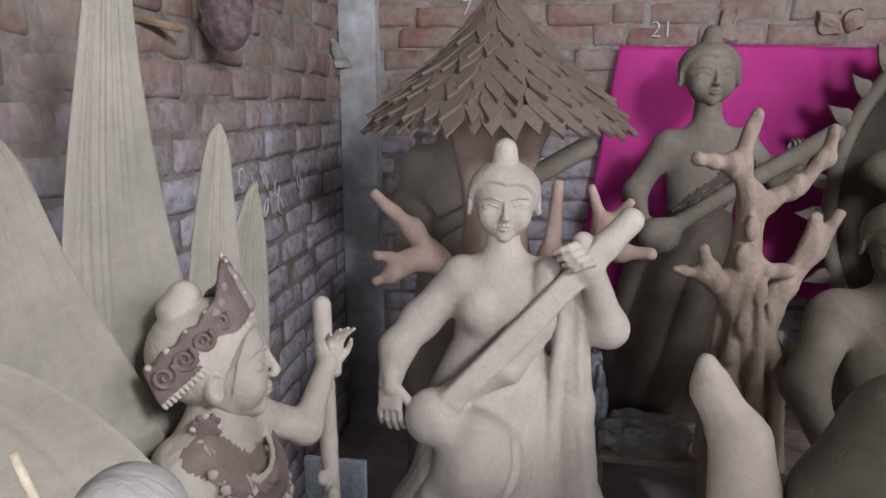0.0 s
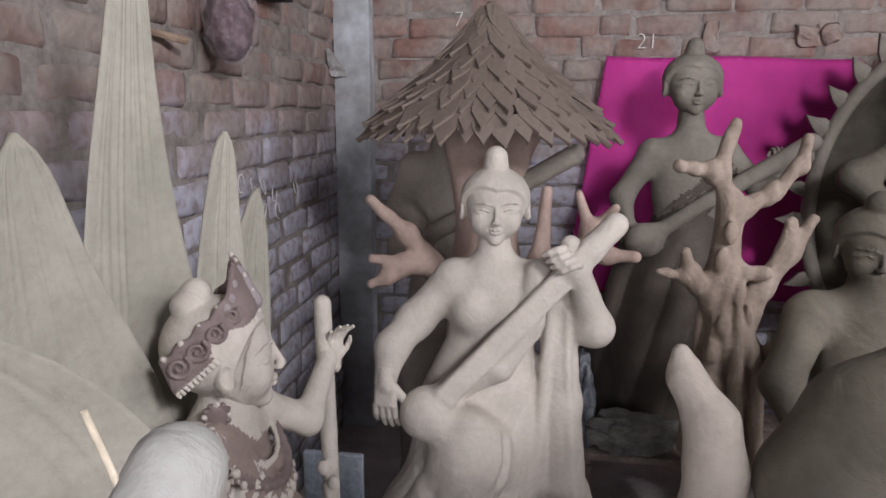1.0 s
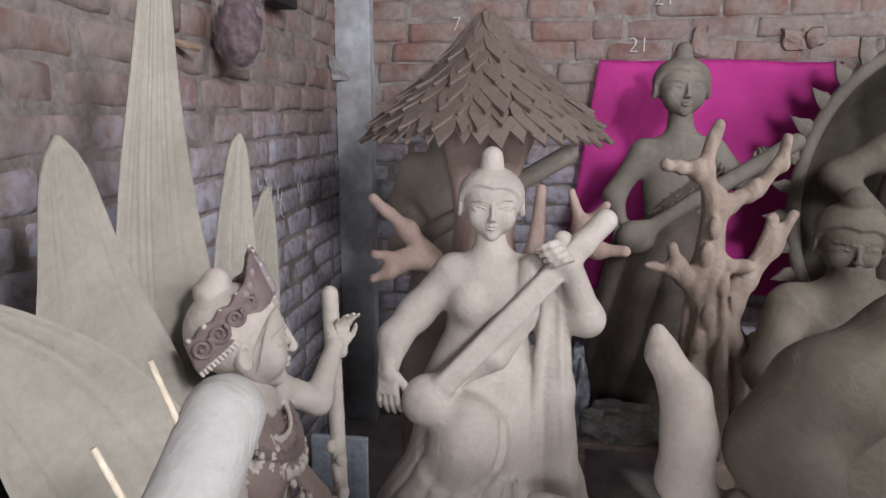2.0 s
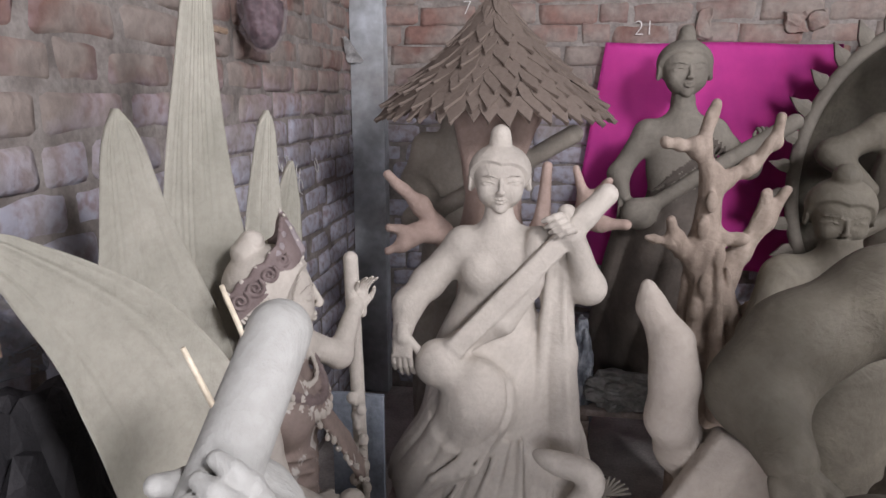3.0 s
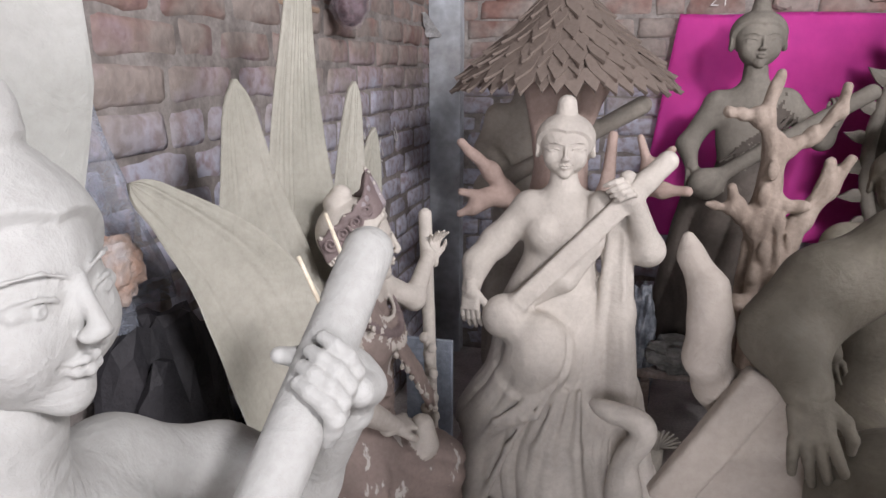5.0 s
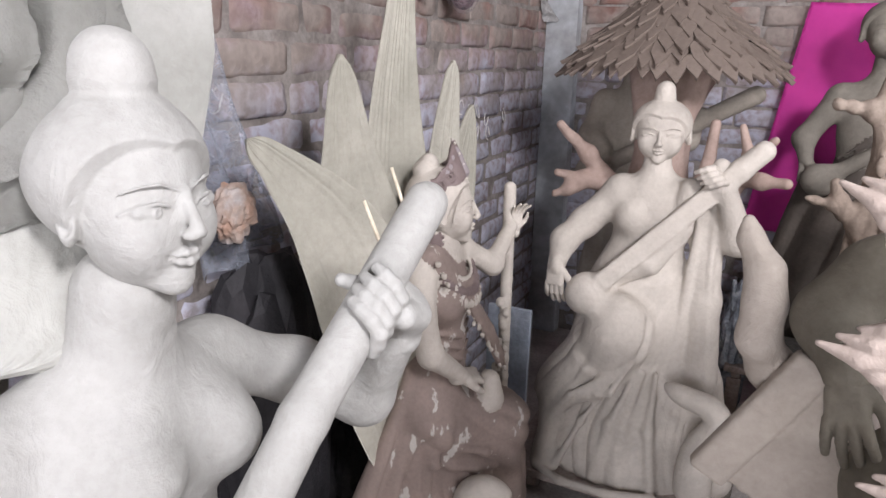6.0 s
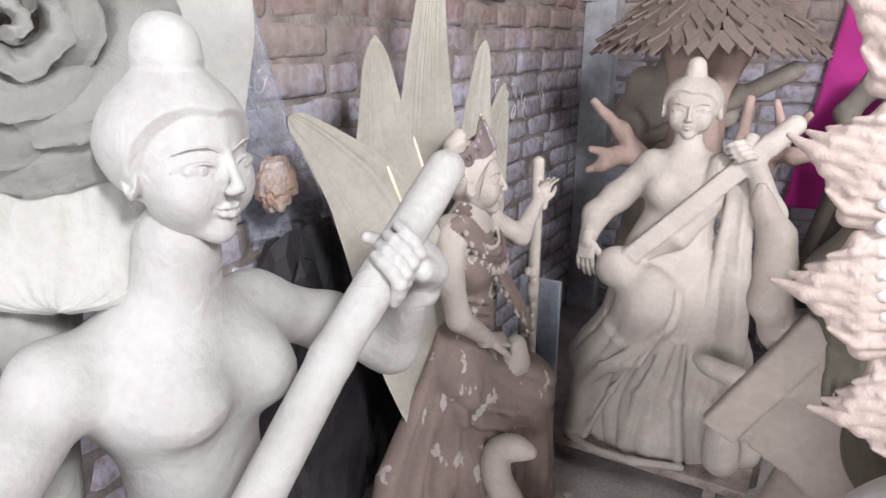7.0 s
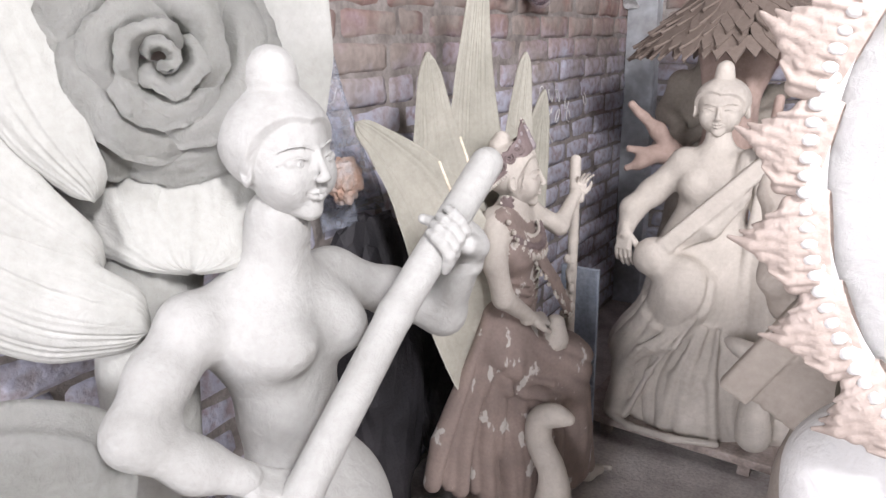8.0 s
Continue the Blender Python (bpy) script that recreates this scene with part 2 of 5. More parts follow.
class Clay:
    """Modelling clay: soft-blended lumps on a grid, skinned to one mesh."""

    def __init__(self, lo, hi, cell):
        self.lo, self.cell = np.array(lo, float), cell
        self.n = np.ceil((np.array(hi) - self.lo) / cell).astype(int) + 1
        self.d = np.full(self.n, 0.5, np.float32)
        self.m = np.zeros(self.n, np.int8)
        self.base = Matrix.Identity(4)
        self.mat, self.k = 0, 0.02

    def at(self, m):
        self.base = m
        return self

    def _window(self, pts, pad):
        w = np.array([self.base @ Vector(p) for p in pts])
        i0 = np.clip(np.floor((w.min(0) - pad - self.lo) / self.cell).astype(int), 0, self.n)
        i1 = np.clip(np.ceil((w.max(0) + pad - self.lo) / self.cell).astype(int) + 1, 0, self.n)
        if (i1 <= i0).any():
            return None, None
        ax = [self.lo[a] + self.cell * np.arange(i0[a], i1[a]) for a in range(3)]
        g = np.stack(np.meshgrid(*ax, indexing="ij"), -1).astype(np.float32)
        inv = np.array(self.base.inverted(), np.float32)
        return tuple(slice(a, b) for a, b in zip(i0, i1)), g @ inv[:3, :3].T + inv[:3, 3]

    def _put(self, s, d, k, cut):
        d = (d * min(self.base.to_scale())).astype(np.float32)
        old = self.d[s]
        k = max(k, 1e-5)
        if cut:
            h = np.maximum(k - np.abs(old + d), 0) / k
            self.d[s] = np.maximum(old, -d) + h * h * k / 4
        else:
            self.m[s] = np.where(d < old, self.mat, self.m[s])
            h = np.maximum(k - np.abs(old - d), 0) / k
            self.d[s] = np.minimum(old, d) - h * h * k / 4

    def cone(self, a, b, ra, rb, k=None, cut=False):
        k = self.k if k is None else k
        sc = max(self.base.to_scale())
        s, p = self._window((a, b), max(ra, rb) * sc + k + 3 * self.cell)
        if s:
            a, b = np.array(a, np.float32), np.array(b, np.float32)
            t = np.clip(((p - a) @ (b - a)) / max(float((b - a) @ (b - a)), 1e-9), 0, 1)
            self._put(s, np.linalg.norm(p - a - t[..., None] * (b - a), axis=-1) - (ra + (rb - ra) * t), k, cut)
        return self

    def chain(self, pts, radii, k=None, cut=False):
        for i in range(len(pts) - 1):
            self.cone(pts[i], pts[i + 1], radii[i], radii[i + 1], k, cut)
        return self

    def ball(self, c, r, k=None, cut=False, turn=(0, 0, 0), clip=None):
        """An ellipsoid, or the part of it where clip[:3] . p > clip[3]."""
        k = self.k if k is None else k
        r = (r, r, r) if isinstance(r, (int, float)) else r
        sc = max(self.base.to_scale())
        s, p = self._window((c,), max(r) * sc + k + 3 * self.cell)
        if s:
            rot = np.array(Euler([radians(a) for a in turn]).to_matrix(), np.float32)
            q = (p - np.array(c, np.float32)) @ rot
            r = np.array(r, np.float32)
            k0, k1 = np.linalg.norm(q / r, axis=-1), np.linalg.norm(q / (r * r), axis=-1)
            d = k0 * (k0 - 1) / np.maximum(k1, 1e-6)
            if clip:
                d = np.maximum(d, clip[3] - p @ np.array(clip[:3], np.float32) - (clip[4] * np.abs(p[..., 0]) if len(clip) > 4 else 0))
            self._put(s, d, k, cut)
        return self

    def block(self, c, half, r, k=None, cut=False, turn=(0, 0, 0)):
        k = self.k if k is None else k
        sc = max(self.base.to_scale())
        s, p = self._window((c,), sum(half) * sc + k + 3 * self.cell)
        if s:
            rot = np.array(Euler([radians(a) for a in turn]).to_matrix(), np.float32)
            q = np.abs((p - np.array(c, np.float32)) @ rot) - np.array(half, np.float32) + r
            self._put(s, np.linalg.norm(np.maximum(q, 0), axis=-1) + np.minimum(q.max(-1), 0) - r, k, cut)
        return self

    def warp(self, lo, hi, fn):
        """Adds fn(points) to the depth inside a box: folds, scratches."""
        s, p = self._window((lo, hi), 0)
        if s:
            self.d[s] += fn(p).astype(np.float32)
        return self

    def skin(self):
        """Surface nets: vertices, quads and a material for each quad."""
        d, n = self.d, self.n
        d[0], d[-1], d[:, 0], d[:, -1], d[:, :, 0], d[:, :, -1] = 0.1, 0.1, 0.1, 0.1, 0.1, 0.1
        ins = d < 0
        cnt = np.zeros(n - 1, np.int8)
        for i in (0, 1):
            for j in (0, 1):
                for l in (0, 1):
                    cnt += ins[i:n[0] - 1 + i, j:n[1] - 1 + j, l:n[2] - 1 + l]
        idx = np.argwhere((cnt > 0) & (cnt < 8))
        num = np.full(n - 1, -1, np.int64)
        num[tuple(idx.T)] = np.arange(len(idx))
        pos, wt = np.zeros((len(idx), 3)), np.zeros(len(idx))
        corners = [np.array((i, j, l)) for i in (0, 1) for j in (0, 1) for l in (0, 1)]
        for a in corners:
            for ax in range(3):
                if a[ax]:
                    continue
                b = a.copy()
                b[ax] = 1
                da, db = d[tuple((idx + a).T)], d[tuple((idx + b).T)]
                cross = (da < 0) != (db < 0)
                t = np.where(cross, da / np.where(cross, da - db, 1), 0)
                q = np.repeat(a[None].astype(float), len(idx), 0)
                q[:, ax] += t
                pos += q * cross[:, None]
                wt += cross
        v = self.lo + self.cell * (idx + pos / wt[:, None])
        quads, mats = [], []
        for ax in range(3):
            o1, o2 = [np.eye(3, dtype=int)[(ax + k) % 3] for k in (1, 2)]
            step = np.eye(3, dtype=int)[ax]
            sl0 = tuple(slice(1, n[k] - 1) for k in range(3))
            a = ins[sl0]
            b = ins[tuple(slice(1 + step[k], n[k] - 1 + step[k]) for k in range(3))]
            e = np.argwhere(a != b) + 1
            e = e[(e + step < n - 1).all(1)]
            f = np.stack([num[tuple((e - o1 - o2).T)], num[tuple((e - o2).T)], num[tuple(e.T)], num[tuple((e - o1).T)]], 1)
            flip = ~ins[tuple(e.T)]
            f[flip] = f[flip][:, ::-1]
            quads.append(f)
            mats.append(self.m[tuple(e.T)])
        return v, np.concatenate(quads), np.concatenate(mats)


def clay_object(name, clays, materials):
    """Joins skins into one mesh object."""
    vs, fs, ms, off = [], [], [], 0
    for c in clays:
        v, f, m = c.skin()
        vs.append(v)
        fs.append(f + off)
        ms.append(m)
        off += len(v)
    v, f, m = np.concatenate(vs), np.concatenate(fs), np.concatenate(ms)
    me = bpy.data.meshes.new(name)
    me.vertices.add(len(v))
    me.vertices.foreach_set("co", v.ravel())
    me.loops.add(f.size)
    me.loops.foreach_set("vertex_index", f.ravel())
    me.polygons.add(len(f))
    me.polygons.foreach_set("loop_start", np.arange(0, f.size, 4))
    me.polygons.foreach_set("material_index", m.astype(np.int32))
    me.update(calc_edges=True)
    me.validate()
    for mat in materials:
        me.materials.append(mat)
    me.shade_smooth()
    return new(name, me)


def fold(x, n, sharp=2.0):
    """Rounded ridges with narrow valleys."""
    return np.abs(np.sin(x * n)) ** (1 / sharp)


def ramp(x, a, b):
    return np.clip((x - a) / (b - a), 0, 1)


def head(c, m, bun=(0.22, 0.16, 0.30), wide=1.05, gaze=0.0, hair=None, ear=0.40, cap=0.438):
    """A modelled head, face to -y, one unit from chin to crown. bun: radius below and above, height."""
    c.at(m)
    s = m.to_scale()[0]
    w = wide
    c.ball((0, 0.04, 0.10), (0.37 * w, 0.42, 0.40), 0.05 * s)
    c.ball((0, -0.10, -0.13), (0.315 * w, 0.30, 0.36), 0.10 * s)
    c.ball((0, -0.295, -0.41), (0.095, 0.085, 0.085), 0.10 * s)
    for sx in (-1, 1):
        c.ball((sx * 0.18 * w, -0.24, -0.14), (0.13, 0.13, 0.16), 0.10 * s)
        c.ball((sx * 0.16 * w, -0.44, 0.02), (0.115, 0.055, 0.055), 0.06 * s, True)
        c.ball((sx * 0.16 * w, -0.312, 0.008), (0.115, 0.056, 0.052), 0.008 * s)
        c.chain([(sx * 0.06, -0.372, -0.012), (sx * 0.11 * w, -0.382, 0.040), (sx * 0.17 * w, -0.372, 0.055), (sx * 0.24 * w, -0.325, 0.038), (sx * 0.31 * w, -0.255, 0.0)], (0.006, 0.011, 0.012, 0.011, 0.006), 0.005 * s)
        c.chain([(sx * 0.06, -0.372, -0.014), (sx * 0.15 * w, -0.366, -0.040), (sx * 0.24 * w, -0.315, -0.022), (sx * 0.29 * w, -0.268, 0.0)], (0.005, 0.008, 0.008, 0.005), 0.005 * s)
        if gaze:
            c.ball((sx * 0.165 * w, -0.372, 0.008), (0.032, 0.010, 0.034), 0.003 * s)
            c.ball((sx * 0.165 * w, -0.384, 0.008), (0.013, 0.012, 0.014), 0.003 * s, True)
        c.chain([(sx * 0.05, -0.395, 0.11), (sx * 0.15 * w, -0.378, 0.15), (sx * 0.24 * w, -0.315, 0.135), (sx * 0.30 * w, -0.24, 0.09)], (0.008, 0.010, 0.009, 0.004), 0.012 * s)
        c.ball((sx * 0.038, -0.445, -0.125), (0.034, 0.038, 0.028), 0.02 * s)
        c.ball((sx * ear * w, 0.03, -0.05), (0.055, 0.10, 0.15), 0.03 * s, turn=(0, 0, sx * 35))
        c.ball((sx * (ear + 0.05) * w, -0.01, -0.03), (0.032, 0.055, 0.10), 0.02 * s, True)
    c.cone((0, -0.395, 0.09), (0, -0.475, -0.10), 0.022, 0.036, 0.05 * s)
    c.chain([(-0.125, -0.345, -0.225), (-0.07, -0.388, -0.238), (-0.028, -0.412, -0.228), (0, -0.410, -0.236), (0.028, -0.412, -0.228), (0.07, -0.388, -0.238), (0.125, -0.345, -0.225)], (0.006, 0.014, 0.018, 0.015, 0.018, 0.014, 0.006), 0.018 * s)
    c.chain([(-0.11, -0.35, -0.245), (-0.05, -0.392, -0.276), (0, -0.402, -0.284), (0.05, -0.392, -0.276), (0.11, -0.35, -0.245)], (0.006, 0.020, 0.024, 0.020, 0.006), 0.018 * s)
    c.chain([(-0.13, -0.36, -0.232), (-0.06, -0.405, -0.255), (0.06, -0.405, -0.255), (0.13, -0.36, -0.232)], (0.006, 0.005, 0.005, 0.006), 0.008 * s, True)
    # hair: a smooth cap with a clear edge, and a knot on top
    c.mat = c.mat if hair is None else hair
    c.ball((0, 0.075, 0.13), (cap * w, 0.478, 0.446), 0.0015 * s, clip=(0.10, 0.93, 0.36, -0.205, -0.30))
    if bun:
        r0, r1, hh = bun
        c.ball((0, 0.08, 0.48), (r0 * 1.06, r0 * 1.06, 0.10), 0.05 * s)
        c.cone((0, 0.09, 0.50 + r0 * 0.5), (0, 0.09, max(0.50 + r0 * 0.5, 0.52 + hh - r1)), r0 * 0.92, r1, 0.035 * s)
    c.mat = 0
    c.cone((0, 0.06, -0.28), (0, 0.10, -0.80), 0.185, 0.20, 0.08 * s)
    for i in range(3):
        z = -0.50 - 0.07 * i
        c.chain([(-0.15, -0.03, z + 0.05), (0, -0.105, z), (0.15, -0.03, z + 0.05)], (0.006, 0.006, 0.006), 0.02 * s, True)
    c.at(Matrix.Identity(4))
    return c


def grip(c, p, axis, toward, radius, thick, a0=110, a1=-40, pitch=None, n=4, k=0.003, slant=0.35):
    """Fingers bent round a neck: toward is the side on which they lie."""
    ax = Vector(axis).normalized()
    u = Vector(toward)
    u = (u - ax * u.dot(ax)).normalized()
    v = ax.cross(u)
    pitch = pitch or thick * 2.1
    for i in range(n):
        o = Vector(p) + ax * pitch * (i - (n - 1) / 2)
        pts, rad = [], []
        e = a1 + (0, -6, -2, 12)[i] * (1 if a0 > a1 else -1)
        for j in range(6):
            a = radians(a0 + (e - a0) * j / 5)
            q = radius + thick * (0.45 + 0.45 * (j in (2, 3)) - 0.25 * (j == 5))
            pts.append(o + (u * math.cos(a) + v * math.sin(a)) * q + ax * slant * pitch * (j - 2.5))
            rad.append(thick * (1.08, 1.04, 1.0, 0.95, 0.86, 0.70)[j])
        c.chain(pts, rad, k)
    return c


def hand(c, m, curl=0.35, side=1, spread=1.0):
    """A hand: wrist at the origin, fingers to -z, back of the hand to -y, thumb to side * x; one unit long."""
    c.at(m)
    s = m.to_scale()[0]
    k = 0.03 * s
    c.cone((0, 0.03, 0.12), (0, 0.0, -0.05), 0.145, 0.15, k)
    c.block((0, 0.0, -0.27), (0.20, 0.085, 0.20), 0.08, k * 2)
    for i in range(4):
        x = (-0.155 + 0.105 * i) * -side
        ln = (0.46, 0.52, 0.50, 0.38)[i]
        p = Vector((x, -0.02, -0.42))
        pts, rad = [p.copy()], [0.058]
        ang = 0.15
        for j, f in enumerate((0.42, 0.32, 0.26)):
            ang += curl * (0.6, 1.0, 0.8)[j]
            p = p + Vector((x * 0.35 * spread * f, math.sin(ang) * ln * f, -math.cos(ang) * ln * f))
            pts.append(p.copy())
            rad.append(0.054 - 0.006 * j)
        c.chain(pts, rad, 0.012 * s)
    c.chain([(side * 0.13, 0.02, -0.10), (side * 0.27, 0.05, -0.26), (side * 0.31, 0.10, -0.42), (side * 0.28, 0.15, -0.53)], (0.085, 0.07, 0.056, 0.045), k)
    c.at(Matrix.Identity(4))
    return c


def frame_at(origin, down, back, scale):
    """A pose whose -z runs along down and whose -y faces back."""
    z = -Vector(down).normalized()
    y = -(Vector(back) - z * Vector(back).dot(z)).normalized()
    x = y.cross(z)
    m = Matrix((x, y, z)).transposed().to_4x4() @ Matrix.Scale(scale, 4)
    m.translation = Vector(origin)
    return m

# ---------------------------------------------------------------- the shed


def shell(name, lo, hi, mat, bevel=0.0):
    return tagged(mesh_object(name, box_bm(lo, hi, bevel), mat), kind="structure")


floor = shell("floor", (-0.3, -6.9, -0.2), (3.7, 0.3, 0.0), DIRT)
wall_west = shell("wall_west", (-0.28, -6.62, 0), (-0.005, 0.28, 2.6), MORTAR)
wall_north = shell("wall_north", (-0.005, 0.005, 0), (3.4, 0.28, 2.6), MORTAR)
# kept low, out of view, to leave a gap for the added eaves lamp
wall_east = shell("wall_east", (3.4, -6.62, 0), (3.62, 0.28, 2.15), PLASTER)
south_a = shell("wall_south", (-0.009, -6.82, 0), (0.15, -6.62, 2.6), PLASTER)
south_b = shell("wall_south_jamb", (1.95, -6.82, 0), (3.4, -6.62, 2.6), PLASTER)
south_c = shell("wall_south_lintel", (0.15, -6.82, 2.35), (1.95, -6.62, 2.6), PLASTER)
corner_column = shell("corner_column", (0.0, -0.075, 0), (0.150, 0.010, 2.6), CONCRETE, 0.006)


def tin_roof():
    """Corrugated sheets, with a hole added behind the camera for the key lamp."""
    bm = bmesh.new()
    nx, ys = 130, (-6.9, -4.05, -3.35, 0.3)
    rows = [[bm.verts.new((-0.3 + 4.0 * i / nx, y, 2.62 + 0.012 * math.sin(i * 1.45))) for i in range(nx + 1)] for y in ys]
    for k, (a, b) in enumerate(zip(rows, rows[1:])):
        for i in range(nx):
            if not (k == 1 and 73 <= i < 97):
                bm.faces.new((a[i], a[i + 1], b[i + 1], b[i]))
    bmesh.ops.solidify(bm, geom=bm.faces[:], thickness=0.006)
    return tagged(mesh_object("ceiling", bm, TIN), kind="structure")


tin_roof()

# ---------------------------------------------------------------- statues


def seated_player():
    """The pale statue with a long lute, before the leaf canopy."""
    c = Clay((0.36, -1.52, 0.07), (1.12, -0.98, 1.22), 0.0052)
    c.k = 0.03
    # skirt
    fx = 0.62
    sq = Matrix.Translation((0, -1.19 * (1 - fx), 0)) @ Matrix.Diagonal((1, fx, 1, 1))
    c.at(sq)
    c.chain([(0.725, -1.19, 0.80), (0.715, -1.19, 0.66), (0.71, -1.20, 0.45), (0.71, -1.22, 0.25), (0.715, -1.24, 0.10)], (0.105, 0.145, 0.175, 0.215, 0.245), 0.06)
    c.at(Matrix.Identity(4))
    c.cone((0.70, -1.30, 0.58), (0.52, -1.28, 0.35), 0.095, 0.08, 0.06)
    c.chain([(0.90, -1.20, 0.90), (0.915, -1.21, 0.70), (0.94, -1.22, 0.45), (1.0, -1.22, 0.14)], (0.045, 0.045, 0.05, 0.075), 0.03)

    def skirt(p):
        x, y, z = p[..., 0], p[..., 1], p[..., 2]
        a = np.arctan2(x - 0.74, -(y + 1.12)) + 0.25 * np.sin(z * 7)
        w = ramp(z, 0.68, 0.45) * ramp(z, 0.05, 0.12)
        arcs = np.abs(np.sin((np.hypot((x - 0.68) * 1.0, (z - 0.60) * 0.9) - 0.13) * 26)) * np.exp(-((x - 0.64) / 0.12) ** 2 - ((z - 0.50) / 0.12) ** 2)
        return -0.015 * w * (fold(a + 0.35 * np.sin(a * 3 + 1), 8, 1.5) - 0.6) - 0.002 * w * (fold(a, 23, 1.2) - 0.6) + 0.014 * arcs

    c.warp((0.38, -1.5, 0.05), (1.1, -1.0, 0.75), skirt)
    # torso
    c.ball((0.725, -1.195, 0.76), (0.105, 0.08, 0.11), 0.05)
    c.ball((0.735, -1.20, 0.93), (0.105, 0.078, 0.12), 0.05)
    c.ball((0.69, -1.255, 0.945), (0.05, 0.045, 0.05), 0.04)
    c.ball((0.79, -1.255, 0.945), (0.05, 0.045, 0.05), 0.04)
    c.cone((0.65, -1.205, 1.005), (0.84, -1.205, 1.01), 0.05, 0.05, 0.04)
    c.cone((0.74, -1.20, 1.02), (0.735, -1.21, 1.13), 0.05, 0.036, 0.04)
    # arms
    c.chain([(0.635, -1.205, 1.0), (0.545, -1.23, 0.90), (0.500, -1.29, 0.85), (0.490, -1.33, 0.775)], (0.047, 0.043, 0.038, 0.027), 0.03)
    c.chain([(0.86, -1.205, 1.0), (0.955, -1.19, 0.92), (0.985, -1.22, 0.90), (0.935, -1.29, 1.055)], (0.047, 0.043, 0.042, 0.028), 0.03)
    # drapery thrown over one shoulder, and its edge folds
    c.chain([(0.845, -1.25, 1.04), (0.83, -1.285, 0.93), (0.76, -1.30, 0.82), (0.64, -1.29, 0.755)], (0.032, 0.032, 0.034, 0.028), 0.015)
    c.chain([(0.885, -1.240, 1.0), (0.870, -1.238, 0.80), (0.858, -1.25, 0.5), (0.872, -1.29, 0.12)], (0.014, 0.014, 0.018, 0.024), 0.012)
    c.chain([(0.915, -1.240, 0.96), (0.930, -1.250, 0.70), (0.955, -1.262, 0.45), (1.02, -1.28, 0.13)], (0.008, 0.009, 0.010, 0.012), 0.010)
    c.chain([(0.865, -1.265, 1.0), (0.845, -1.295, 0.90), (0.775, -1.312, 0.80), (0.66, -1.30, 0.735), (0.60, -1.28, 0.72)], (0.008, 0.009, 0.009, 0.008, 0.005), 0.006)
    c.chain([(0.84, -1.285, 0.97), (0.81, -1.305, 0.88), (0.70, -1.315, 0.785)], (0.005, 0.006, 0.004), 0.005)
    # the raised knee, undercut, with folds running from it to the hem
    c.ball((0.690, -1.340, 0.600), (0.088, 0.066, 0.120), 0.05)
    c.chain([(0.60, -1.38, 0.515), (0.64, -1.405, 0.485), (0.70, -1.42, 0.470), (0.755, -1.40, 0.495), (0.782, -1.365, 0.57), (0.78, -1.335, 0.65)], (0.004, 0.008, 0.010, 0.009, 0.007, 0.003), 0.026, True)
    for i in range(4):
        c.chain([(0.755 - 0.025 * i, -1.375, 0.53 - 0.02 * i), (0.70 - 0.04 * i, -1.385, 0.42 - 0.012 * i), (0.575 - 0.025 * i, -1.355, 0.345 - 0.03 * i)], (0.006, 0.009, 0.006), 0.012)
    for u, r in ((0.0, 0.010), (0.42, 0.014), (0.62, 0.009), (1.0, 0.012)):
        c.chain([(0.72 + 0.10 * u, -1.35 + 0.03 * u, 0.48), (0.62 + 0.20 * u, -1.378 + 0.03 * u, 0.30), (0.545 + 0.30 * u, -1.375 + 0.02 * u, 0.11)], (0.4 * r, 0.8 * r, 1.2 * r), 0.026)
    c.chain([(0.56, -1.32, 0.42), (0.52, -1.33, 0.27), (0.50, -1.345, 0.11)], (0.035, 0.04, 0.045), 0.03)
    c.chain([(0.485, -1.385, 0.105), (0.58, -1.425, 0.10), (0.72, -1.425, 0.10), (0.86, -1.38, 0.10)], (0.012, 0.012, 0.012, 0.012), 0.015)
    # foot
    c.cone((0.52, -1.28, 0.33), (0.455, -1.27, 0.325), 0.035, 0.022, 0.02)
    for i in range(4):
        c.ball((0.446, -1.285 + 0.016 * i, 0.322 - 0.004 * i), 0.0115, 0.004)
    # lute
    c.k = 0.012
    c.block((0.800, -1.318, 0.930), (0.245, 0.014, 0.028), 0.007, 0.010, turn=(0, -46.4, 12))
    c.chain([(0.920, -1.290, 1.058), (0.968, -1.272, 1.110), (1.015, -1.260, 1.160)], (0.026, 0.029, 0.029), 0.012)
    c.ball((0.592, -1.335, 0.705), (0.064, 0.058, 0.068), 0.03, turn=(0, 35, 0))
    h = Clay((0.62, -1.31, 1.04), (0.86, -1.10, 1.35), 0.0018)
    head(h, Matrix.Translation((0.737, -1.205, 1.186)) @ Euler((radians(6), 0, radians(6))).to_matrix().to_4x4() @ Matrix.Scale(0.165, 4), (0.20, 0.165, 0.36), 1.17)
    f = Clay((0.41, -1.49, 0.58), (0.61, -1.26, 0.83), 0.0025)
    hand(f, frame_at((0.494, -1.340, 0.782), (0.0, -0.10, -1), (-0.1, -1, 0.15), 0.142), 0.3, 1, 0.5)
    g = Clay((0.82, -1.40, 0.98), (1.04, -1.18, 1.22), 0.0024)
    g.chain([(0.938, -1.275, 1.04), (0.93, -1.27, 1.085), (0.915, -1.265, 1.11)], (0.027, 0.03, 0.024), 0.02)
    grip(g, (0.895, -1.300, 1.075), (-0.5, 0.15, 0.5), (0.2, -1, 0.25), 0.024, 0.0085, 105, -60, 0.0165)
    return tagged(clay_object("statue", (c, h, f, g), (CREAM,)), "pale dry clay statue of a seated lute player on a board", "statue")


seated_player()


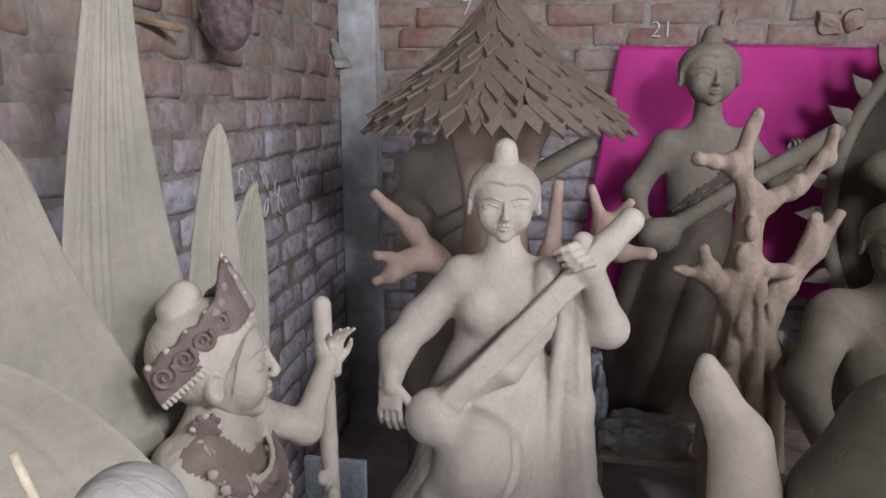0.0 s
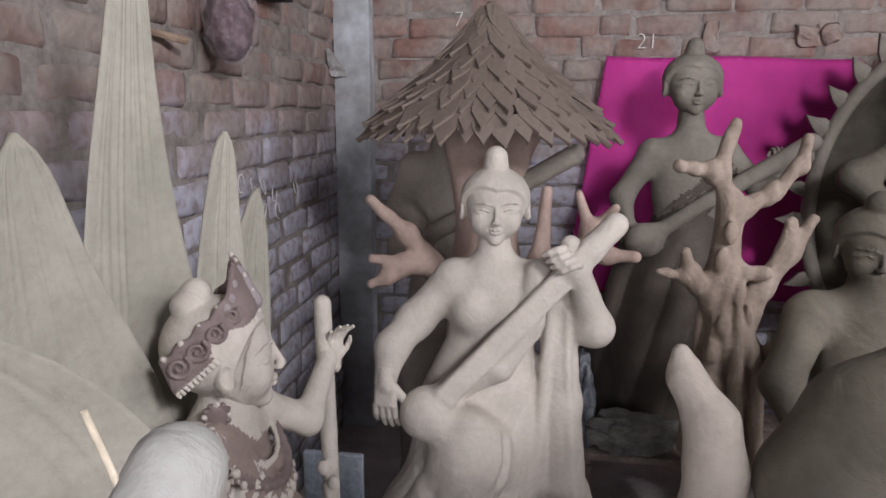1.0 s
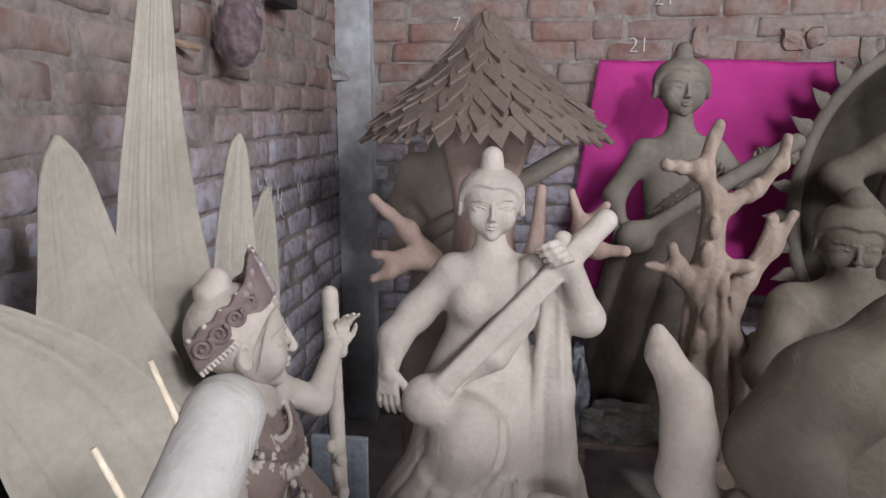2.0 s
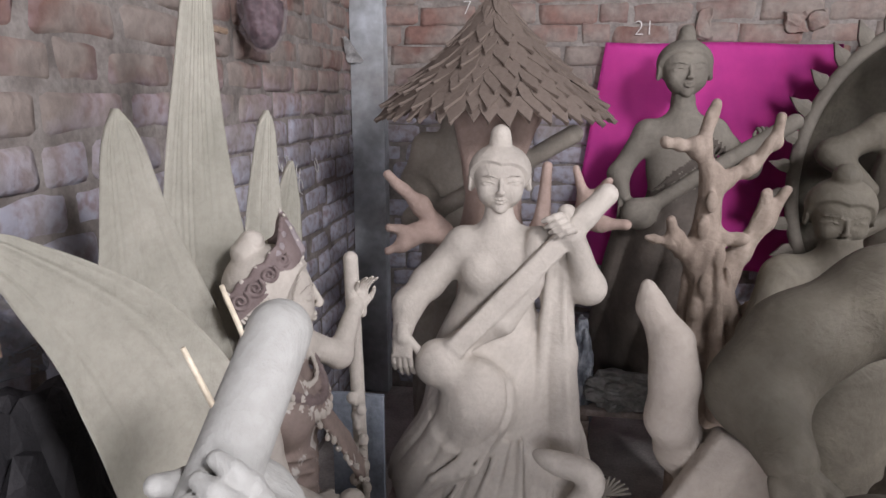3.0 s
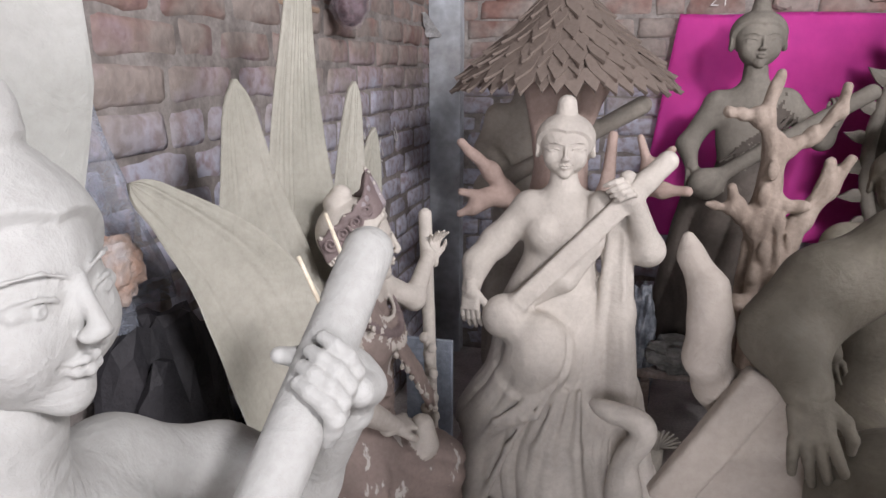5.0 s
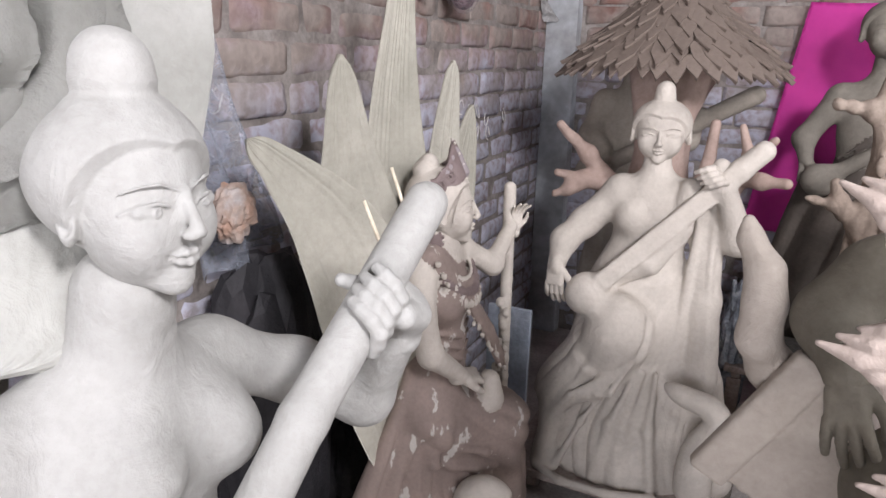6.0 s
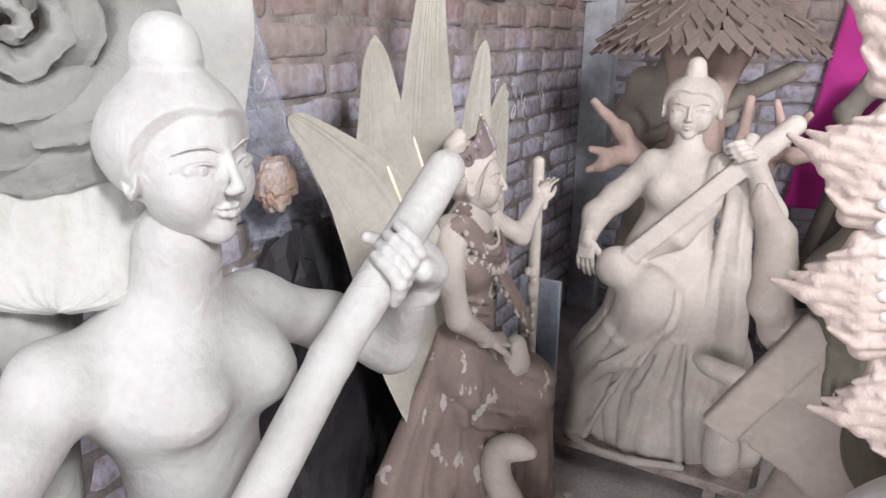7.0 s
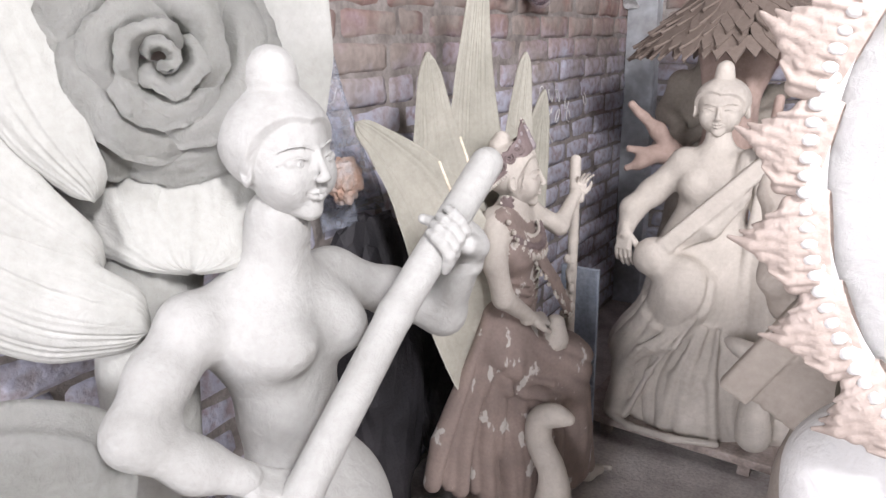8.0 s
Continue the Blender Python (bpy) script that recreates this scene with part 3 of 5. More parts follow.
def near_player():
    """The whitest statue, close to the camera, with a heavy lute neck."""
    c = Clay((0.20, -3.24, 0.0), (0.80, -2.28, 1.32), 0.0056)
    c.k = 0.05
    c.cone((0.452, -2.795, 1.15), (0.425, -2.795, 1.03), 0.050, 0.060, 0.05)
    for i in range(3):
        z = 1.105 - 0.022 * i
        c.chain([(0.47, -2.862, z + 0.004), (0.505, -2.80, z - 0.006), (0.475, -2.738, z + 0.004)], (0.003, 0.004, 0.003), 0.008, True)
    c.cone((0.405, -2.935, 1.015), (0.405, -2.645, 1.005), 0.046, 0.046, 0.07)
    c.ball((0.41, -2.785, 0.955), (0.080, 0.135, 0.09), 0.06)
    c.ball((0.42, -2.785, 0.82), (0.074, 0.098, 0.14), 0.06)
    c.ball((0.435, -2.775, 0.58), (0.12, 0.155, 0.16), 0.08)
    c.chain([(0.44, -2.78, 0.55), (0.42, -2.78, 0.02)], (0.15, 0.19), 0.05)
    c.ball((0.470, -2.842, 0.965), (0.050, 0.054, 0.052), 0.05)
    c.ball((0.503, -2.836, 0.962), (0.030, 0.032, 0.030), 0.04)
    c.ball((0.468, -2.718, 0.955), (0.050, 0.052, 0.052), 0.05)
    c.ball((0.500, -2.712, 0.950), (0.030, 0.030, 0.030), 0.04)
    c.ball((0.534, -2.826, 0.966), 0.005, 0.010)
    c.ball((0.493, -2.80, 0.70), 0.008, 0.01, True)
    c.chain([(0.405, -2.65, 1.005), (0.455, -2.535, 0.945), (0.535, -2.478, 0.90), (0.612, -2.505, 1.03)], (0.046, 0.043, 0.041, 0.028), 0.03)
    c.chain([(0.40, -2.94, 1.005), (0.405, -3.00, 0.955), (0.42, -3.055, 0.895), (0.47, -3.005, 0.835), (0.512, -2.955, 0.80)], (0.046, 0.043, 0.042, 0.034, 0.025), 0.03)
    c.k = 0.015
    c.chain([(0.560, -2.905, 0.745), (0.592, -2.69, 0.985), (0.618, -2.445, 1.195)], (0.031, 0.030, 0.030), 0.008)
    c.ball((0.545, -2.945, 0.65), (0.09, 0.09, 0.11), 0.04)
    h = Clay((0.34, -2.92, 1.03), (0.62, -2.68, 1.44), 0.0019)
    m = Matrix.Translation((0.466, -2.785, 1.247)) @ Euler((radians(3), 0, radians(91))).to_matrix().to_4x4() @ Matrix.Scale(0.183, 4)
    head(h, m, (0.245, 0.215, 0.36), 1.0, 1, ear=0.365, cap=0.462)
    g = Clay((0.50, -2.68, 0.94), (0.74, -2.40, 1.22), 0.0024)
    g.chain([(0.610, -2.50, 1.02), (0.614, -2.505, 1.06), (0.612, -2.525, 1.095)], (0.029, 0.031, 0.024), 0.02)
    g.chain([(0.640, -2.515, 1.06), (0.646, -2.555, 1.075)], (0.022, 0.018), 0.015)
    grip(g, (0.608, -2.578, 1.087), (0.026, 0.245, 0.21), (0.80, -0.50, 0.30), 0.028, 0.0105, 85, -62, 0.0175)
    g.chain([(0.600, -2.505, 1.07), (0.578, -2.545, 1.10), (0.568, -2.575, 1.115)], (0.014, 0.012, 0.009), 0.008)
    f = Clay((0.45, -3.04, 0.62), (0.70, -2.74, 0.88), 0.003)
    hand(f, frame_at((0.510, -2.957, 0.80), (0.42, 0.62, -0.42), (0.35, -0.25, 1), 0.135), 0.22, -1, 1.6)
    ob = tagged(clay_object("statue", (c, h, g, f), (WHITE,)), "white smooth clay statue of a lute player with topknot", "statue")
    for p, q in (((0.600, -2.470, 1.185), (0.577, -2.468, 1.243)), ((0.592, -2.520, 1.150), (0.572, -2.528, 1.208))):
        tagged(mesh_object("tuning_peg", tube_bm([p, q], (0.0027, 0.0022), 8), STICK, smooth=True), "thin pale bamboo stick set in a lute neck", "peg", "pegs of the white lute")
    return ob


near_player()


def crowned_player():
    """The crowned statue before the lotus petals: seated, one hand on the knee, the other at a staff."""
    c = Clay((0.14, -2.32, 0.0), (0.72, -1.50, 1.11), 0.005)
    c.k = 0.04
    c.mat = 1
    # hips and seat
    c.ball((0.385, -1.965, 0.60), (0.095, 0.125, 0.12), 0.05)
    c.chain([(0.385, -1.95, 0.55), (0.37, -1.94, 0.30), (0.37, -1.93, 0.02)], (0.10, 0.115, 0.13), 0.05)
    # thigh towards the knee, wrapped shin below it
    c.cone((0.41, -1.97, 0.575), (0.515, -1.865, 0.535), 0.088, 0.072, 0.04)
    c.cone((0.525, -1.855, 0.53), (0.515, -1.76, 0.12), 0.066, 0.048, 0.04)
    c.cone((0.46, -1.92, 0.45), (0.485, -1.79, 0.10), 0.055, 0.06, 0.04)

    def wrap(p):
        x, y, z = p[..., 0], p[..., 1], p[..., 2]
        thigh = np.exp(-((z - 0.52) / 0.08) ** 2) * ramp(x, 0.36, 0.44)
        sweep = (z + 0.55 * (y + 1.9) + 0.12 * np.sin(6 * y)) * 46
        shin = ramp(z, 0.46, 0.38)
        a = np.arctan2(x - 0.40, y + 1.88) + 0.25 * np.sin(z * 8)
        return -0.011 * thigh * (fold(sweep, 1, 1.5) - 0.6) - 0.016 * shin * (fold(a + 0.3 * np.sin(a * 3), 7, 1.4) - 0.6) - 0.004 * shin * (fold(a, 19, 1.2) - 0.6)

    c.warp((0.14, -2.32, 0.0), (0.72, -1.50, 0.66), wrap)
    c.chain([(0.50, -1.97, 0.62), (0.55, -1.88, 0.575), (0.565, -1.82, 0.52)], (0.007, 0.009, 0.007), 0.008)
    c.chain([(0.45, -2.05, 0.55), (0.53, -1.96, 0.50), (0.57, -1.85, 0.455)], (0.009, 0.011, 0.009), 0.010)
    c.chain([(0.44, -2.05, 0.49), (0.51, -1.96, 0.45), (0.55, -1.84, 0.41)], (0.009, 0.011, 0.009), 0.010)
    c.chain([(0.565, -1.84, 0.45), (0.56, -1.77, 0.28), (0.55, -1.71, 0.10)], (0.012, 0.016, 0.020), 0.012)
    # a long pleated panel falls from the waist behind the arm
    for i in range(7):
        u = i / 6
        c.chain([(0.385 + 0.035 * u, -2.045 + 0.03 * u, 0.70), (0.355 + 0.06 * u, -2.105 + 0.065 * u, 0.55), (0.315 + 0.10 * u, -2.185 + 0.15 * u, 0.36 - 0.05 * u), (0.305 + 0.13 * u, -2.215 + 0.20 * u, 0.25 - 0.12 * u)], (0.012, 0.014, 0.017, 0.016) if i % 2 else (0.020, 0.023, 0.028, 0.026), 0.004)

    def pleats(p):
        x, y, z = p[..., 0], p[..., 1], p[..., 2]
        fan = (y + 2.02) / np.maximum(0.90 - z, 0.1)
        return -0.016 * ramp(z, 0.66, 0.5) * ramp(y, -1.98, -2.03) * (fold(fan * 26 + 1.2 * np.sin(5 * z), 1, 1.3) - 0.6)

    c.warp((0.22, -2.32, 0.0), (0.56, -1.97, 0.66), pleats)
    # bodice
    c.ball((0.388, -1.955, 0.73), (0.068, 0.080, 0.09), 0.05)
    c.ball((0.392, -1.955, 0.86), (0.072, 0.088, 0.10), 0.05)
    c.ball((0.440, -1.915, 0.865), (0.042, 0.044, 0.042), 0.03)
    c.ball((0.435, -2.000, 0.865), (0.042, 0.044, 0.042), 0.03)
    for i in range(4):
        z = 0.70 + 0.028 * i
        c.chain([(0.425, -2.04, z + 0.02), (0.462, -1.965, z - 0.005), (0.445, -1.89, z + 0.012)], (0.004, 0.006, 0.004), 0.006)
    # sash, a flat band hanging free at its lower end
    for k in (-1, 0, 1):
        c.chain([(0.42, -2.03 + 0.012 * k, 0.985), (0.47, -1.965 + 0.014 * k, 0.885), (0.497, -1.89 + 0.014 * k, 0.775), (0.512, -1.815 + 0.016 * k, 0.655)], (0.009, 0.009, 0.009, 0.007), 0.004)
    c.mat = 0
    for i in range(15):
        p = Vector((0.437, -2.035, 0.965)).lerp(Vector((0.522, -1.835, 0.665)), i / 14)
        c.ball((p.x + 0.008, p.y - 0.018 + 0.006 * math.sin(i * 2.7), p.z + 0.006 * math.cos(i * 4.1)), (0.007, 0.005, 0.008), 0.002)
    c.cone((0.385, -2.02, 0.960), (0.40, -1.88, 0.960), 0.038, 0.036, 0.04)
    c.cone((0.395, -1.950, 0.955), (0.402, -1.945, 1.03), 0.046, 0.036, 0.03)
    c.chain([(0.395, -2.035, 0.955), (0.425, -2.085, 0.86), (0.445, -2.08, 0.775), (0.478, -1.99, 0.695)], (0.034, 0.030, 0.028, 0.019), 0.012)
    c.chain([(0.41, -1.87, 0.955), (0.465, -1.80, 0.905), (0.478, -1.72, 0.985)], (0.030, 0.024, 0.017), 0.02)
    # staff
    c.chain([(0.512, -1.815, 0.56), (0.482, -1.74, 0.85), (0.462, -1.695, 1.075)], (0.014, 0.015, 0.016), 0.004)
    for i in range(12):
        p = Vector((0.518, -1.83, 0.62)).lerp(Vector((0.487, -1.755, 0.82)), i / 11)
        c.ball((p.x + 0.012 * math.sin(i * 2.3), p.y - 0.010 + 0.010 * math.cos(i * 1.7), p.z), (0.011, 0.010, 0.014), 0.003)
    # a small pot under the hand
    c.chain([(0.520, -1.925, 0.665), (0.522, -1.922, 0.62)], (0.026, 0.034), 0.01)
    # necklaces
    for i in range(25):
        a = (i / 24 - 0.5) * 2.9
        c.ball((0.400 + 0.066 * math.cos(a), -1.948 + 0.074 * math.sin(a), 0.985 - 0.070 * math.cos(a)), (0.0052, 0.0052, 0.0065), 0.002)
    c.mat = 2
    for i in range(17):
        a = (i / 16 - 0.5) * 2.7
        c.ball((0.404 + 0.074 * math.cos(a), -1.948 + 0.082 * math.sin(a), 0.965 - 0.080 * math.cos(a)), 0.0105, 0.003)
    c.mat = 0
    for i in range(13):
        a = (i / 12 - 0.5) * 2.5
        c.ball((0.408 + 0.080 * math.cos(a), -1.948 + 0.088 * math.sin(a), 0.945 - 0.085 * math.cos(a)), (0.007, 0.006, 0.010), 0.002)
    # feet
    c.chain([(0.515, -1.76, 0.10), (0.535, -1.69, 0.055), (0.555, -1.63, 0.035)], (0.030, 0.027, 0.016), 0.02)
    for i in range(4):
        c.ball((0.54 + 0.013 * i, -1.615 + 0.006 * i, 0.032), 0.010, 0.003)
    h = Clay((0.28, -2.06, 0.94), (0.51, -1.82, 1.26), 0.0016)
    m = Matrix.Translation((0.402, -1.945, 1.066)) @ Euler((radians(0), 0, radians(116))).to_matrix().to_4x4() @ Matrix.Scale(0.160, 4)
    head(h, m, None, 0.92)
    h.at(m)
    k = 0.0016
    h.cone((0, 0.27, 0.50), (0, 0.22, 0.60), 0.17, 0.14, 0.004)
    for sx in (-1, 1):
        n = 40
        for i in range(n + 1):
            t = i / n
            y, z = -0.27 + 0.68 * t, 0.47 - 0.58 * t
            x = sx * 0.41 * math.sqrt(max(0.0, 1 - (1 - t) ** 2.4)) * (1 - 0.12 * t ** 3)
            up = 0.25 + 0.20 * max(0.0, 1 - t / 0.30) ** 1.5 + 0.02 * math.sin(t * 26)
            h.mat = 0
            if i % 2 == 0:
                h.block((x * 1.06, y - 0.025, z - 0.045), (0.020, 0.015, 0.026), 0.006, k, turn=(-40, 0, 0))
            h.mat = 2
            h.cone((x, y, z), (x * 0.90, y + 0.36 * up, z + 0.93 * up), 0.034, 0.026, k * 2)
            if i % 3 == 0 and t < 0.3:
                h.mat = 3
                h.ball((x * 0.93 + sx * 0.028, y + 0.30 * up, z + 0.72 * up), (0.028, 0.026, 0.034), k)
        h.mat = 2
        for t, r in ((0.22, 0.075), (0.43, 0.090), (0.65, 0.100), (0.87, 0.105)):
            y, z = -0.27 + 0.68 * t + 0.05, 0.47 - 0.58 * t + 0.13
            x = sx * (0.41 * math.sqrt(1 - (1 - t) ** 2.4) * (1 - 0.12 * t ** 3) + 0.022)
            pts = [(x + sx * 0.010, y + r * (1 - 0.045 * j) * math.cos(0.55 * j + 2.2), z + r * (1 - 0.045 * j) * math.sin(0.55 * j + 2.2)) for j in range(20)]
            h.chain(pts, [0.021 - 0.0005 * j for j in range(20)], 0.0008)
        h.mat = 0
        for t in (0.32, 0.54, 0.76, 0.97):
            y, z = -0.27 + 0.68 * t + 0.10, 0.47 - 0.58 * t + 0.26
            h.ball((sx * 0.36 * math.sqrt(1 - (1 - t) ** 2.4), y, z), (0.03, 0.024, 0.024), k)
    h.mat = 3
    h.chain([(0, -0.26, 0.50), (0, -0.17, 0.72), (0, -0.09, 0.92)], (0.075, 0.055, 0.016), k * 3)
    h.mat = 0
    for j in range(9):
        h.ball((0.045 * math.sin(j * 2.2), -0.285 + 0.020 * j, 0.52 + 0.046 * j), (0.018, 0.018, 0.022), k)
    h.ball((0, -0.085, 0.93), (0.022, 0.022, 0.03), k)
    for sx in (-1, 1):
        h.mat = 2
        h.ball((sx * 0.40, 0.10, -0.36), (0.035, 0.105, 0.105), k)
        for j in range(12):
            a = j * math.tau / 12
            h.mat = 2 if j % 3 else 0
            h.ball((sx * 0.41, 0.10 + 0.105 * math.cos(a), -0.36 + 0.105 * math.sin(a)), 0.024, k)
        # a lock of hair before the ear
        h.mat = 0
        h.chain([(sx * 0.30, -0.25, 0.32), (sx * 0.355, -0.17, 0.12), (sx * 0.36, -0.13, -0.08), (sx * 0.345, -0.10, -0.22)], (0.010, 0.012, 0.011, 0.005), 0.003)
    h.mat = 0
    f = Clay((0.38, -2.09, 0.54), (0.64, -1.82, 0.78), 0.0028)
    hand(f, frame_at((0.478, -1.992, 0.695), (0.30, 0.80, -0.25), (0.35, -0.3, 1), 0.118), 0.38, -1)
    g = Clay((0.38, -1.82, 0.94), (0.6, -1.60, 1.14), 0.0024)
    hand(g, frame_at((0.485, -1.708, 0.975), (0.06, 0.10, 1), (-0.7, 0.5, 0), 0.082), 0.35, 1, 2.2)
    return tagged(clay_object("statue", (c, h, f, g), (CREAM, BROWN, DARKBROWN, LILAC)), "cream clay statue with dark ornate crown and brown drapery", "statue")


crowned_player()


def standing_player():
    c = Clay((1.0, -0.62, 0.275), (1.78, -0.16, 1.42), 0.0075)
    c.k = 0.04
    c.mat = 1
    c.chain([(1.35, -0.38, 0.98), (1.33, -0.38, 0.75), (1.29, -0.38, 0.55), (1.25, -0.38, 0.32)], (0.12, 0.15, 0.165, 0.18), 0.06)
    c.cone((1.10, -0.36, 0.36), (1.20, -0.36, 0.95), 0.07, 0.06, 0.05)

    def skirt(p):
        x, z = p[..., 0], p[..., 2]
        return -0.026 * ramp(z, 1.0, 0.8) * (fold((x - 0.25 * z) * 26, 1, 1.6) - 0.6)

    c.warp((1.0, -0.62, 0.28), (1.78, -0.16, 1.0), skirt)
    c.mat = 0
    c.ball((1.355, -0.38, 1.16), (0.125, 0.085, 0.17), 0.05)
    c.cone((1.24, -0.38, 1.275), (1.46, -0.38, 1.285), 0.055, 0.055, 0.05)
    c.cone((1.355, -0.38, 1.29), (1.355, -0.38, 1.40), 0.058, 0.045, 0.05)
    c.chain([(1.225, -0.385, 1.265), (1.135, -0.40, 1.12), (1.15, -0.46, 1.05)], (0.05, 0.042, 0.03), 0.03)
    c.chain([(1.48, -0.38, 1.27), (1.60, -0.40, 1.15), (1.625, -0.46, 1.24)], (0.05, 0.042, 0.032), 0.03)
    c.chain([(1.24, -0.50, 1.01), (1.40, -0.49, 1.12), (1.72, -0.46, 1.32)], (0.032, 0.032, 0.035), 0.01)
    c.ball((1.205, -0.50, 0.985), (0.07, 0.06, 0.065), 0.03)
    c.mat = 1
    for i in range(7):
        c.chain([(1.46 + 0.012 * i, -0.42, 1.31 - 0.02 * i), (1.40 - 0.01 * i, -0.46, 1.19 - 0.03 * i), (1.25, -0.455, 1.06 - 0.03 * i)], (0.011, 0.012, 0.010), 0.008)
    c.warp((1.0, -0.62, 0.275), (1.78, -0.16, 1.42), lambda q: 0.005 + 0 * q[..., 0])
    h = Clay((1.22, -0.5, 1.32), (1.5, -0.22, 1.68), 0.0032)
    head(h, Matrix.Translation((1.352, -0.37, 1.50)) @ Euler((radians(3), 0, radians(4))).to_matrix().to_4x4() @ Matrix.Scale(0.19, 4), (0.19, 0.15, 0.32), 1.2)
    f = Clay((1.08, -0.58, 0.94), (1.24, -0.4, 1.12), 0.0035)
    hand(f, frame_at((1.148, -0.465, 1.055), (0.15, -0.1, -1), (0, -1, 0), 0.115), 0.35, 1)
    g = Clay((1.56, -0.56, 1.18), (1.72, -0.38, 1.36), 0.0035)
    hand(g, frame_at((1.622, -0.465, 1.225), (0.05, -0.1, 1), (0, -1, 0), 0.11), 0.7, 1)
    return tagged(clay_object("statue", (c, h, f, g), (GREY, SEPIA)), "grey damp clay statue of a standing lute player", "statue")


standing_player()


def crouching_player():
    """The dark statue with a topknot, half hidden by the clay tree."""
    c = Clay((1.32, -1.40, 0.0), (2.1, -0.80, 1.05), 0.008)
    c.k = 0.05
    c.ball((1.68, -1.10, 0.83), (0.15, 0.11, 0.17), 0.05)
    c.cone((1.52, -1.12, 0.93), (1.83, -1.10, 0.92), 0.06, 0.06, 0.05)
    c.cone((1.64, -1.13, 0.95), (1.635, -1.15, 1.05), 0.055, 0.045, 0.05)
    c.chain([(1.50, -1.13, 0.92), (1.43, -1.20, 0.78), (1.47, -1.28, 0.66)], (0.055, 0.045, 0.03), 0.03)
    c.chain([(1.70, -1.08, 0.66), (1.68, -1.08, 0.02)], (0.15, 0.20), 0.05)
    c.chain([(1.85, -1.10, 0.92), (1.95, -1.15, 0.75), (1.9, -1.2, 0.6)], (0.055, 0.045, 0.03), 0.03)
    h = Clay((1.5, -1.3, 0.98), (1.78, -0.98, 1.26), 0.0035)
    head(h, Matrix.Translation((1.632, -1.12, 1.10)) @ Euler((radians(16), 0, radians(-6))).to_matrix().to_4x4() @ Matrix.Scale(0.17, 4), (0.22, 0.18, 0.26), 1.15)
    f = Clay((1.4, -1.4, 0.52), (1.56, -1.2, 0.72), 0.0035)
    hand(f, frame_at((1.465, -1.28, 0.665), (0.1, -0.1, -1), (-0.4, -1, 0), 0.12), 0.35, 1)
    return tagged(clay_object("statue", (c, h, f), (OLIVE,)), "dark olive clay statue with topknot bending forward", "statue")


crouching_player()


def dark_player():
    """The damp statue whose arm and hand hang over a gourd."""
    c = Clay((1.0, -2.45, 0.0), (1.95, -1.65, 1.45), 0.0075)
    c.k = 0.04
    c.chain([(1.52, -1.98, 1.175), (1.34, -2.0, 1.125), (1.22, -2.02, 1.06), (1.165, -2.04, 0.99), (1.180, -2.15, 0.945)], (0.075, 0.068, 0.064, 0.060, 0.036), 0.04)
    c.ball((1.62, -1.95, 1.06), (0.15, 0.12, 0.20), 0.06)
    c.ball((1.50, -2.045, 1.06), (0.065, 0.075, 0.065), 0.04)
    c.ball((1.60, -1.98, 0.65), (0.22, 0.20, 0.30), 0.08)
    c.chain([(1.58, -1.98, 0.5), (1.56, -1.98, 0.02)], (0.20, 0.24), 0.05)
    c.cone((1.62, -1.95, 1.2), (1.62, -1.96, 1.4), 0.08, 0.06, 0.05)
    c.ball((1.32, -2.16, 0.775), (0.125, 0.11, 0.12), 0.03)
    c.chain([(1.42, -2.12, 0.83), (1.62, -2.08, 0.96), (1.85, -2.05, 1.08)], (0.05, 0.045, 0.045), 0.03)

    def cloth(p):
        x, z = p[..., 0], p[..., 2]
        return -0.014 * ramp(x, 1.36, 1.44) * ramp(z, 1.02, 0.97) * (fold((z + 0.25 * np.sin(4 * x)) * 34, 1, 1.6) - 0.6)

    c.warp((1.33, -2.45, 0.25), (1.95, -1.65, 1.03), cloth)
    f = Clay((1.08, -2.42, 0.74), (1.36, -2.10, 1.0), 0.0026)
    hand(f, frame_at((1.178, -2.16, 0.945), (0.12, -0.40, -0.85), (-0.35, -0.75, 0.5), 0.155), 0.28, 1, 1.3)
    return tagged(clay_object("statue", (c, f), (OLIVE,)), "dark damp clay statue resting a hand on a gourd", "statue")


dark_player()


def swan():
    """A swan whose neck rises from a broad, sloping, folded wing."""
    c = Clay((0.86, -2.20, 0.0), (1.46, -1.70, 1.16), 0.0055)
    c.k = 0.03
    c.chain([(1.012, -1.99, 1.128), (1.020, -1.995, 1.095), (1.050, -2.01, 1.045), (1.057, -2.02, 0.99), (1.056, -2.015, 0.925), (1.085, -1.98, 0.86), (1.15, -1.94, 0.78)], (0.009, 0.016, 0.026, 0.030, 0.031, 0.036, 0.05), 0.035)
    for i in range(9):
        u = i / 8
        c.chain([(1.135 + 0.10 * u, -2.0 - 0.02 * u, 0.885 - 0.02 * u), (1.075 + 0.15 * u, -2.02 - 0.025 * u, 0.775 - 0.04 * u), (1.025 + 0.20 * u, -2.02 - 0.02 * u, 0.665 - 0.10 * u)], (0.022, 0.024, 0.018), 0.010)
    c.block((1.078, -2.047, 0.785), (0.036, 0.018, 0.145), 0.009, 0.003, turn=(0, 31, 8))
    c.chain([(1.22, -1.93, 0.80), (1.22, -1.94, 0.45), (1.22, -1.95, 0.02)], (0.07, 0.12, 0.17), 0.04)

    def folds(q):
        x, y, z = q[..., 0], q[..., 1], q[..., 2]
        return -0.012 * ramp(z, 0.62, 0.5) * (fold((x - 0.35 * z) * 24, 1, 1.5) - 0.6)

    c.warp((0.86, -2.20, 0.0), (1.46, -1.70, 0.64), folds)
    return tagged(clay_object("swan", (c,), (TAN,)), "buff clay swan with upright neck and broad folded wing", "swan sculpture")


swan()


